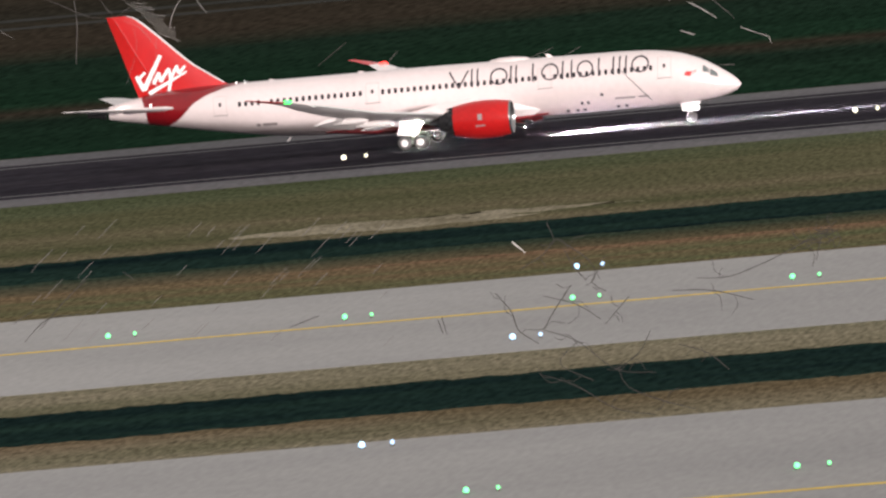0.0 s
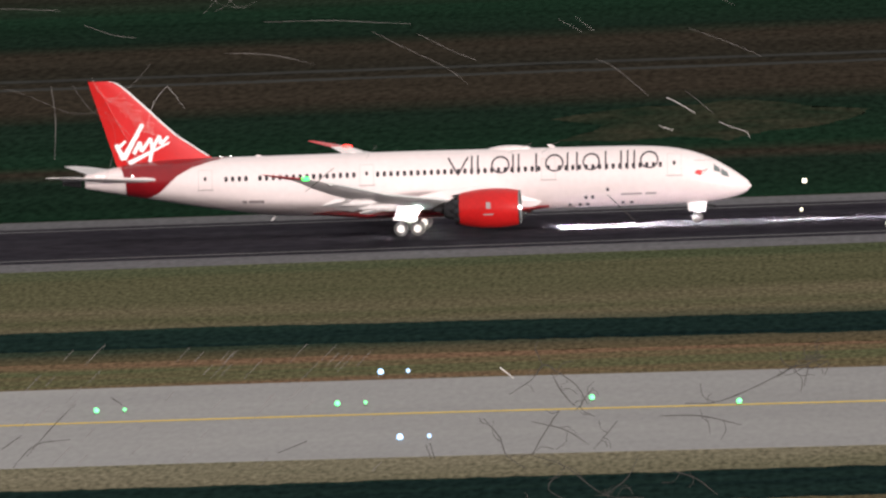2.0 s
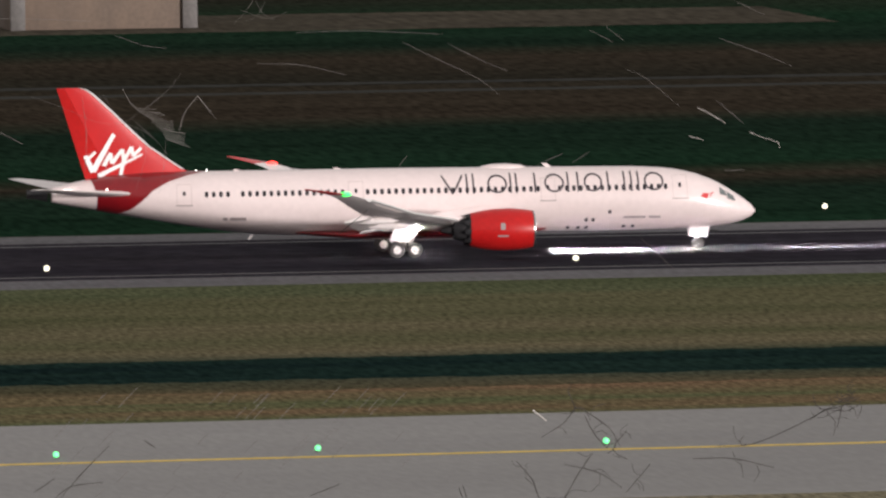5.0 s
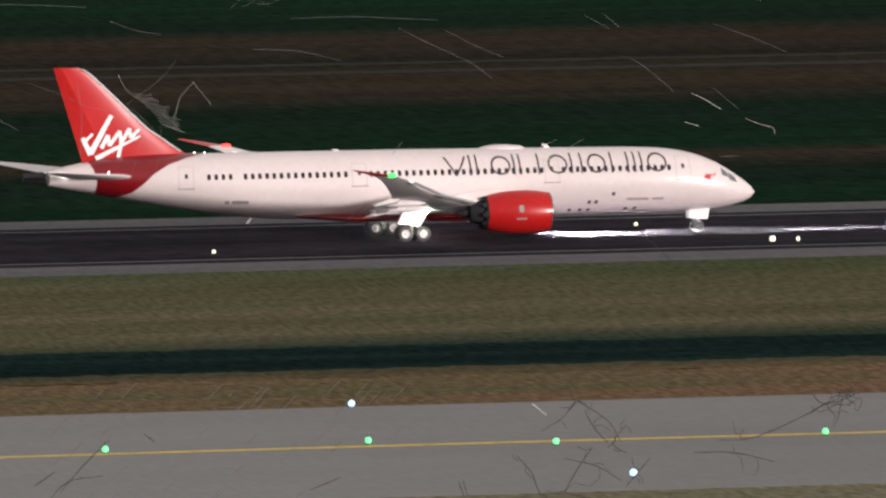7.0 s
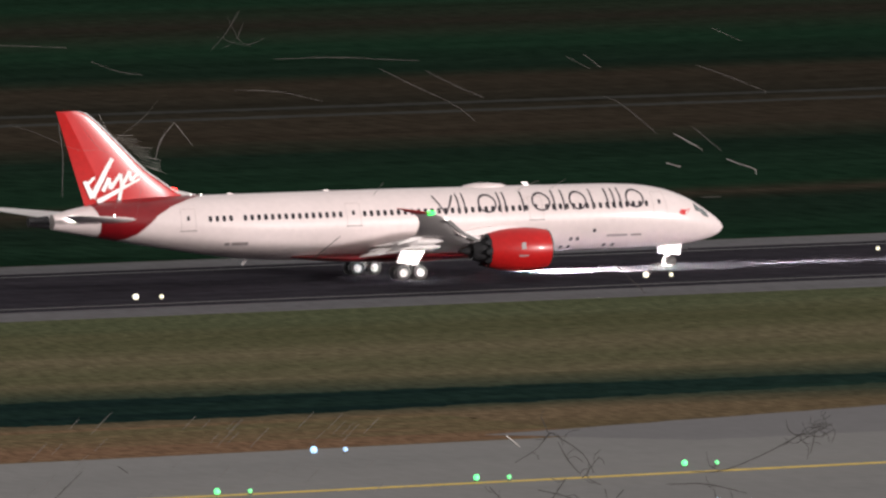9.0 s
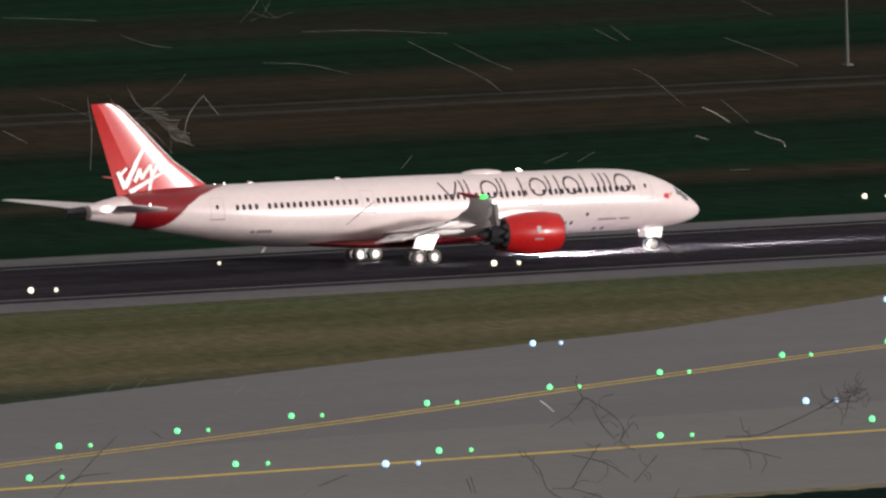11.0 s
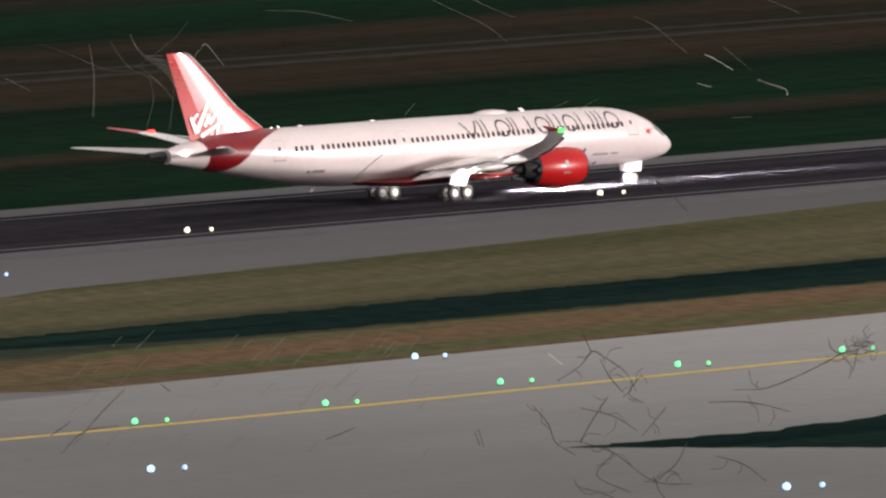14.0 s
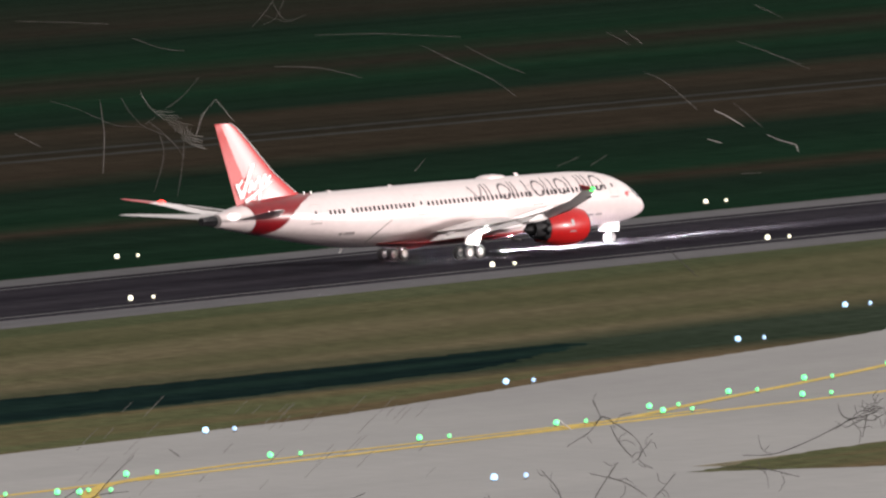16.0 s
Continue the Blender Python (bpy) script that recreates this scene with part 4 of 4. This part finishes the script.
def airliner_model():
    a = new("airliner")
    tagged(a, "white twin-engine airliner with a red tail and red engines", "aeroplane")
    xs = [-31.3 + 0.4 * i for i in range(146)] + [27.2, 27.6, 28, 28.4, 28.8, 29.2, 29.5, 29.8, 30.1, 30.3, 30.5, 30.65, 30.75, 30.82]
    n = 56
    body = part("fuselage", loft([[hull(x, 2 * math.pi * i / n) for i in range(n)] for x in xs if x > -30.1]), SKIN, a, "white painted fuselage")
    part("tail_cone", loft([[hull(x, 2 * math.pi * i / n, 0.004) for i in range(n)] for x in (-30.1, -30.6, -31.1, -31.5, -31.8)]), BLACK, a, "sooty black tail cone")

    # red band round the tail, with a curved front edge
    verts, faces = [], []
    m, k = 64, 14
    for i in range(m + 1):
        ang = 2 * math.pi * i / m
        for j in range(k + 1):
            up = math.cos(ang)
            front = interp(up, ((-1, -24.3), (-0.6, -23.0), (-0.2, -22.2), (0.3, -21.2), (0.65, -19.9), (0.88, -18.2), (1.0, -16.6)))
            back = -25.9 - 0.5 * max(0, up)
            verts.append(hull(back + (front - back) * j / k, ang, 0.03))
            if i and j:
                p = i * (k + 1) + j
                faces.append((p - k - 2, p - k - 1, p, p - 1))
    put("tail_band", mesh_of("tail_band", verts, faces, RED_DARK, True), a, "deep red band round the tail")

    # belly fairing between the wings
    rows = []
    for x, w, lo in ((12.5, 1.6, 1.9), (10, 2.6, 1.55), (5, 3.05, 1.38), (0, 3.1, 1.36), (-4, 2.9, 1.45), (-7, 2.2, 1.7), (-9, 1.4, 1.95)):
        rows.append([(x, w * math.sin(t), (lo + 2.25) / 2 - (2.25 - lo) / 2 * math.cos(t)) for t in [2 * math.pi * i / 28 for i in range(28)]])
    part("belly_fairing", loft(rows), RED_DARK, a, "deep red belly fairing")

    # fin and rudder
    lead = ((6.9, -16.7), (7.2, -17.5), (7.6, -18.4), (8.0, -19.0), (8.7, -20.0), (9.6, -21.3), (11.0, -22.8), (12.6, -24.4), (14.0, -25.9), (14.5, -26.6), (14.68, -27.2))
    trail = ((6.3, -26.6), (14.68, -29.15))
    zs = (6.3, 7.0, 7.35, 7.6, 8.0, 8.6, 9.6, 10.8, 12.2, 13.4, 14.1, 14.5, 14.68)
    hinge = 0.30
    rings, rud = [], []
    for z in zs:
        le, te = interp(z, lead), interp(z, trail)
        rings.append(fin_ring(z, le, te + hinge * min(le - te, 8.5) * 0.9, 0.032))
        rud.append([(te + hinge * min(le - te, 8.5) * 0.9 - 0.03, 0.16 if z < 14.4 else 0.10, z), (te, 0.02, z), (te, -0.02, z), (te + hinge * min(le - te, 8.5) * 0.9 - 0.03, -0.16 if z < 14.4 else -0.10, z)])
    fin = part("fin", loft(rings), RED, a, "bright red tail fin")
    part("rudder", loft(rud), ENGINE_RED, fin)
    edge = [[(interp(z, lead) + 0.10, 0, z), (interp(z, lead) - 0.12, -0.10, z), (interp(z, lead) - 0.12, 0.10, z)] for z in zs[3:]]
    part("leading_edge", loft(edge), METAL, fin, "bare metal leading edge of the fin")
    # plain white brush strokes of the emblem on the fin
    def skin_y(x, z):
        le, te = interp(z, lead), interp(z, trail)
        te = te + hinge * min(le - te, 8.5) * 0.9
        k = (x - te) / (le - te)
        return 0.16 if k < 0.06 else 0.032 * (le - te) * interp(k, ((0.06, 0.4), (0.25, 0.6), (0.5, 1.0), (0.75, 0.95), (0.93, 0.55), (1.0, 0.0)))
    for no, ((x0, z0), (x1, z1), w0, w1) in enumerate((((-26.8, 8.9), (-26.1, 7.5), 0.34, 0.50), ((-26.15, 7.55), (-24.3, 10.7), 0.50, 0.36), ((-26.7, 8.5), (-25.9, 9.2), 0.30, 0.22), ((-25.2, 8.0), (-24.6, 9.1), 0.36, 0.30),
                                       ((-24.6, 9.1), (-24.5, 8.2), 0.28, 0.32), ((-24.5, 8.2), (-23.6, 9.4), 0.34, 0.30), ((-23.6, 9.4), (-23.5, 8.4), 0.28, 0.32), ((-23.5, 8.4), (-22.8, 9.6), 0.34, 0.30),
                                       ((-22.8, 9.6), (-22.7, 8.8), 0.28, 0.30), ((-22.7, 8.8), (-22.0, 9.5), 0.32, 0.24), ((-23.5, 8.4), (-23.8, 7.1), 0.34, 0.30), ((-25.7, 7.15), (-21.9, 8.95), 0.42, 0.16))):
        d = Vector((x1 - x0, z1 - z0)).normalized()
        nx, nz = -d.y / 2, d.x / 2
        verts, faces = [], []
        for s in (-1, 1):
            i = len(verts)
            for q in range(7):
                u = q / 6
                x, z, w = x0 + (x1 - x0) * u, z0 + (z1 - z0) * u, w0 + (w1 - w0) * u
                y = s * (max(skin_y(x, z), skin_y(x - nx * w, z - nz * w), skin_y(x + nx * w, z + nz * w)) + 0.012 + 0.003 * no)
                verts += [(x - nx * w, y, z - nz * w), (x + nx * w, y, z + nz * w)]
                if q:
                    k = i + 2 * q
                    faces.append((k - 2, k - 1, k + 1, k))
        put("emblem_stroke", mesh_of("emblem_stroke", verts, faces, WHITE_MARK), fin, "white brush stroke of an emblem")

    for s in (-1, 1):
        wing(a, s)
        engine(a, s)
        main_gear(a, s)
        st = ((1.0, -21.9, -28.0, 5.55, 0.07), (1.6, -22.6, -28.2, 5.62, 0.07), (5.5, -26.4, -30.2, 6.05, 0.06), (9.0, -29.9, -32.0, 6.44, 0.05), (9.9, -31.2, -32.5, 6.55, 0.04))
        part("tailplane", loft([foil(le, te, z, s * y, th) for y, le, te, z, th in st]), WING_GREY, a, "grey tailplane")
    nose_gear(a)

    # cabin windows, in rows broken by the doors
    def row(x0, count):
        for k in range(count):
            x = x0 + 0.61 * k
            decal("window", rect(x - 0.15, x + 0.15, 5.30, 5.78, 0.09), GLASS, a, out=0.016)
    row(-16.7, 4)
    row(-13.6, 15)
    row(-2.9, 25)
    row(13.6, 16)
    for x, z0, z1 in ((24.0, 4.55, 6.45), (12.6, 4.55, 6.4), (-3.9, 4.6, 6.4), (-18.6, 4.65, 6.4)):
        d = strokes("cabin_door", [((x - 0.62, z0), (x - 0.62, z1), 0.05), ((x + 0.62, z0), (x + 0.62, z1), 0.05), ((x - 0.62, z1), (x + 0.62, z1), 0.05)], SEAM, a, "outlined cabin door")
        decal("door_sill", rect(x - 0.72, x + 0.72, z0 - 0.08, z0), LETTER_PALE, d)
        decal("door_pane", rect(x - 0.12, x + 0.12, 5.45, 5.82, 0.06), GLASS, d, out=0.018)
    # windscreen panes
    for x0, x1 in ((27.55, 28.15), (28.2, 28.9)):
        zt = lambda x: ease(x, TOP, 0.3) - 0.42
        decal("windscreen", [(x0, zt(x0) - 0.55), (x1, zt(x1) - 0.38), (x1 - 0.1, zt(x1)), (x0, zt(x0))], WINDSCREEN, a, "dark cockpit windscreen pane", 0.06)
    # plain livery bars where the carrier's name stands
    shapes = (("slant", 3.5, 4.4), ("slant", 5.3, 4.4), ("post", 5.65, 0), ("post", 6.2, 0), ("ring", 7.4, 9.1), ("post", 9.4, 0), ("post", 9.9, 0), ("post", 11.5, 0), ("ring", 12.3, 14.0), ("post", 14.35, 0), ("post", 15.2, 0),
              ("ring", 15.7, 17.3), ("post", 17.8, 0), ("post", 19.2, 0), ("post", 19.8, 0), ("post", 20.4, 0), ("ring", 20.9, 22.6))
    lo, hi, w = 5.22, 6.76, 0.155
    for kind, x0, x1 in shapes:
        if kind == "slant":
            bars = [((x0, hi), (x1, lo), w)]
        elif kind == "post":
            bars = [((x0, lo), (x0, hi + 0.1), w)]
        else:
            verts, n = [], 24
            for k in range(n):
                c, s = math.cos(2 * math.pi * k / n), math.sin(2 * math.pi * k / n)
                for e in (0, w):
                    verts.append(side((x0 + x1) / 2 + ((x1 - x0) / 2 - e) * c, (lo + hi) / 2 + ((hi - lo) / 2 - e) * s, 0.016))
            faces = [(2 * k, 2 * k + 1, (2 * k + 3) % (2 * n), (2 * k + 2) % (2 * n)) for k in range(n)]
            put("livery_ring", mesh_of("livery_ring", verts, faces, LETTER), a, "thin dark grey livery ring")
            continue
        strokes("livery_bar", bars, LETTER, a, "thin dark grey livery bar")
    strokes("caption_bars", [((19.1, 2.98), (21.0, 2.97), 0.17), ((21.3, 2.97), (22.3, 2.96), 0.17)], LETTER_PALE, a, "small pale caption bars")
    strokes("registration_bars", [((-15.3, 3.40), (-14.9, 3.40), 0.26), ((-14.7, 3.40), (-13.3, 3.38), 0.26)], LETTER_PALE, a, "small grey registration bar")
    for x, z in ((15.9, 2.78), (16.5, 2.78), (17.9, 3.45)):
        decal("vent_or_ghost_mark", rect(x - 0.14, x + 0.14, z - 0.15, z + 0.15, 0.06), LETTER, a)
    decal("emblem", [(25.8, 4.62), (26.3, 4.42), (26.75, 4.65), (27.0, 4.97), (26.5, 4.86), (26.05, 4.92)], RED, a, "small red emblem near the cockpit")
    # satellite dome, aerials and lamps on the back
    part("satellite_dome", loft([[(x, 0.75 * w * math.sin(t), interp(x, TOP) - 0.08 + 0.38 * w * math.cos(t)) for t in [2 * math.pi * i / 20 for i in range(20)]]
                                 for x, w in ((6.9, 0.02), (7.3, 0.55), (8.2, 0.95), (9.4, 1.0), (10.6, 0.7), (11.2, 0.05))]), SKIN, a, "white satellite dome")
    for x, h in ((13.0, 0.34), (-5.0, 0.16), (-13.6, 0.15)):
        bm = loft([[(x - 0.28 - 0.3 * k, 0.03, interp(x, TOP) - 0.05 + h * k), (x + 0.25 - 0.4 * k, 0.0, interp(x, TOP) - 0.05 + h * k), (x - 0.28 - 0.3 * k, -0.03, interp(x, TOP) - 0.05 + h * k)] for k in (0, 1)])
        part("aerial", bm, SKIN, a)
    bm = bmesh.new()
    bmesh.ops.create_uvsphere(bm, u_segments=10, v_segments=6, radius=0.06, matrix=Matrix.Translation((-16.4, 0, 7.5)))
    part("top_lamp", bm, SOFT_WHITE, a, "small white lamp")
    bm = bmesh.new()
    bmesh.ops.create_uvsphere(bm, u_segments=10, v_segments=6, radius=0.06, matrix=Matrix.Translation((-17.3, 0, 7.48)))
    part("top_lamp", bm, SOFT_WHITE, a, "small white lamp")
    bm = bmesh.new()
    bmesh.ops.create_uvsphere(bm, u_segments=10, v_segments=6, radius=0.09, matrix=Matrix.Translation((-25.2, -2.7, 6.12)))
    part("logo_lamp", bm, SOFT_WHITE, a, "small white lamp on the tailplane")
    bm = bmesh.new()
    bmesh.ops.create_uvsphere(bm, u_segments=10, v_segments=6, radius=0.09, matrix=Matrix.Translation((-28.4, -1.12, 5.9)))
    part("tail_lamp", bm, TAIL_GLOW, a, "white lamp beside the tail cone")
    bm = loft([[(-12.6 - 0.35 * k, 0.04, 2.05 - 0.55 * k), (-12.25 - 0.5 * k, 0, 2.05 - 0.55 * k), (-12.6 - 0.35 * k, -0.04, 2.05 - 0.55 * k)] for k in (0, 1)])
    part("drain_mast", bm, GEAR_WHITE, a, "small white mast under the tail")
    # Dark marks painted for a ghost reflection of the livery on the belly.
    for x, z in ((14.4, 2.12), (15.3, 2.10), (16.0, 2.10), (19.2, 2.16), (20.0, 2.16)):
        decal("vent_or_ghost_mark", rect(x - 0.16, x + 0.16, z - 0.12, z + 0.12, 0.05), LETTER, a)
    for s in (-1, 1):
        hood_lamp(a, (9.3, s * 2.3, 1.40), 12, 0.14)
    return a


airliner = airliner_model()


# ---- thin strands close before the lens, standing for marks on window glass ----
NEAR = 20.0
UNIT = 0.8205e-3


def strand(parent, points, width, mat, name="strand"):
    """A thin bent thread; points are counted from the picture's middle in a plane NEAR metres off."""
    line = smooth_line([((x - 784) * UNIT, (441 - y) * UNIT) for x, y in points], 0.010)
    rnd = random.Random(len(points) * 1000 + int(points[0][0]))
    rings = []
    n = len(line)
    for i, p in enumerate(line):
        d = (line[min(i + 1, n - 1)] - line[max(i - 1, 0)]).normalized()
        r = width * UNIT * 0.5 * (0.55 + 0.45 * math.sin(math.pi * (i + 0.6) / (n + 0.4))) * rnd.uniform(0.75, 1.2)
        rings.append([(p.x - d.y * r * math.cos(a), p.y + d.x * r * math.cos(a), r * math.sin(a)) for a in (0, 1.57, 3.14, 4.71)])
    return part(name, loft(rings), mat, parent)


def tangle(name, label, sets):
    t = new(name)
    tagged(t, label, "cobweb")
    for mat, width, lines in sets:
        for pts in lines:
            strand(t, pts, width, mat)
    return t


PALE_LINES = [((1241, 178), (1262, 188), (1292, 206)), ((1335, 222), (1360, 232), (1384, 239), (1388, 250)), ((1228, 229), (1253, 236))]
THIN_LINES = [((720, 62), (780, 92), (850, 125), (890, 155)), ((1275, 165), (1325, 207)), ((800, 65), (860, 95), (905, 113)), ((1115, 110), (1150, 126), (1210, 176)), ((1080, 35), (1112, 60)), ((1050, 40), (1092, 62)), ((1280, 55), (1350, 80), (1410, 105)),
              ((208, 50), (260, 68), (300, 73)), ((460, 100), (540, 103), (618, 120)), ((530, 45), (640, 42), (720, 45), (790, 48)), ((0, 20), (90, 22), (166, 25)), ((0, 220), (45, 243)), ((150, 160), (158, 220), (156, 290)),
              ((1310, -10), (1362, 14)), ((960, 278), (1002, 260)), ((1020, 276), (1050, 257)), ((708, 287), (727, 264)), ((1290, 290), (1325, 289))]
spray = random.Random(4)
FAN_LINES = []
for k in range(13):
    x, y, n = 252 + 4.3 * k + spray.uniform(-3, 3), 180 + 4.6 * k, spray.uniform(30, 46)
    FAN_LINES.append(((x, y), (x + n * 0.5, y + 1 + 0.4 * k + spray.uniform(-1, 1)), (x + n, y + 1 + 0.9 * k + spray.uniform(-1, 2))))
FAN_LINES += [((222, 143), (236, 170), (262, 192)), ((356, 158), (332, 188), (320, 232)), ((356, 158), (388, 198))]
KNOT_LINES = [((225, 206), (262, 180), (300, 150), (326, 118)), ((225, 206), (270, 226), (302, 262)), ((225, 206), (204, 182), (188, 156)), ((255, 216), (264, 258), (246, 326)), ((300, 226), (296, 280), (288, 330)), ((60, 160), (110, 176), (180, 205), (225, 206)),
              ((236, 198), (258, 214), (285, 240)), ((420, 30), (445, 2), (470, -40)), ((430, 5), (480, 20), (515, 8)), ((450, -30), (470, 10), (492, 22)), ((478, -20), (462, 15), (440, 25))]
DARK_LINES = [((1436, 722), (1460, 704), (1484, 700), (1524, 682)), ((1462, 716), (1484, 704), (1500, 706), (1526, 692)), ((1492, 698), (1484, 736)), ((1272, 768), (1330, 765), (1400, 737), (1452, 710), (1492, 690)), ((960, 752), (1000, 726), (1020, 701), (1036, 706), (1080, 736), (1100, 770)),
              ((1020, 701), (1006, 670)), ((1036, 714), (1052, 745), (1076, 772)), ((1110, 740), (1086, 775), (1112, 791)), ((915, 795), (945, 830), (955, 860), (992, 884)), ((1000, 800), (1060, 815), (1102, 841)), ((1050, 780), (1020, 825), (1000, 862)),
              ((1110, 850), (1152, 800)), ((1228, 790), (1300, 790), (1372, 806)), ((1000, 860), (1060, 880), (1130, 930), (1200, 935)), ((1060, 880), (1030, 920), (1090, 950)), ((1130, 930), (1170, 900), (1190, 860)), ((1000, 940), (1060, 960), (1130, 1000), (1200, 1010)),
              ((1130, 920), (1150, 960), (1210, 985), (1270, 1000)), ((1240, 885), (1290, 900), (1330, 930))]
FAINT_LINES = [((80, 882), (120, 842), (182, 832)), ((60, 850), (96, 825)), ((105, 862), (150, 810), (192, 768)), ((254, 757), (274, 771)), ((550, 856), (602, 835)), ((820, 838), (829, 868)), ((813, 842), (822, 866)), ((600, 392), (650, 350)), ((1135, 398), (1192, 452))]
PALE_HAIR = material("pale_dusty_thread", (0.78, 0.74, 0.70), 0.6, vary=0.2, scale=(15, 15, 15), color2=(0.40, 0.37, 0.36), fine=(70, 70, 70))
DULL_HAIR = material("dull_dusty_thread", (0.24, 0.22, 0.21), 0.7, vary=0.2, scale=(15, 15, 15), color2=(0.13, 0.12, 0.115), fine=(70, 70, 70))
DARK_HAIR = material("dark_thread", (0.030, 0.027, 0.024), 0.8, vary=0.2, scale=(15, 15, 15), color2=(0.060, 0.052, 0.048), fine=(70, 70, 70))
web_high = tangle("cobweb", "pale dusty cobweb threads standing for marks on window glass", ((PALE_HAIR, 1.15, PALE_LINES), (DULL_HAIR, 0.75, THIN_LINES), (PALE_HAIR, 0.45, FAN_LINES), (DULL_HAIR, 0.42, KNOT_LINES)))
rain = random.Random(9)
SLANT_LINES = []
for _ in range(46):
    x, y, k = rain.uniform(30, 720), rain.uniform(690, 890), rain.uniform(0.6, 1.4)
    SLANT_LINES.append(((x, y), (x + 13 * k, y - 14 * k), (x + 26 * k, y - 27 * k)))
SIDE_LINES = []
for pts in DARK_LINES:
    for _ in range(3):
        (x0, y0), (x1, y1) = rain.choice(list(zip(pts, pts[1:])))
        u, a, k = rain.random(), rain.uniform(0, 6.28), rain.uniform(14, 42)
        x, y = x0 + (x1 - x0) * u, y0 + (y1 - y0) * u
        SIDE_LINES.append(((x, y), (x + k * 0.5 * math.cos(a), y + k * 0.5 * math.sin(a)), (x + k * math.cos(a + 0.5), y + k * math.sin(a + 0.5))))
for _ in range(16):
    a, k = rain.uniform(0, 6.28), rain.uniform(14, 34)
    x, y = 1500 + rain.gauss(0, 9), 688 + rain.gauss(0, 7)
    SIDE_LINES.append(((x, y), (x + k * 0.5 * math.cos(a), y + k * 0.4 * math.sin(a)), (x + k * math.cos(a + 0.5), y + k * 0.8 * math.sin(a + 0.5))))
web_low = tangle("dark_tangle", "fine dark bent threads standing for marks on window glass", ((DARK_HAIR, 1.6, DARK_LINES), (DARK_HAIR, 1.0, SIDE_LINES), (DARK_HAIR, 1.5, FAINT_LINES), (DULL_HAIR, 0.8, SLANT_LINES), (PALE_HAIR, 2.2, [((944, 704), (968, 723))])))


def motions():
    walk(airliner, [(t, pose(x, RUNWAY_Y, 0, rz=HEADING)) for t, x in ROLL])
    for web, k in ((web_high, 1), (web_low, 3)):
        walk(web, [(row[0], aim(*p[1:]) @ pose(row[k] * NEAR / 1000, -row[k + 1] * NEAR / 1000, -NEAR)) for row, p in zip(DRIFT, PATH)])


motions()
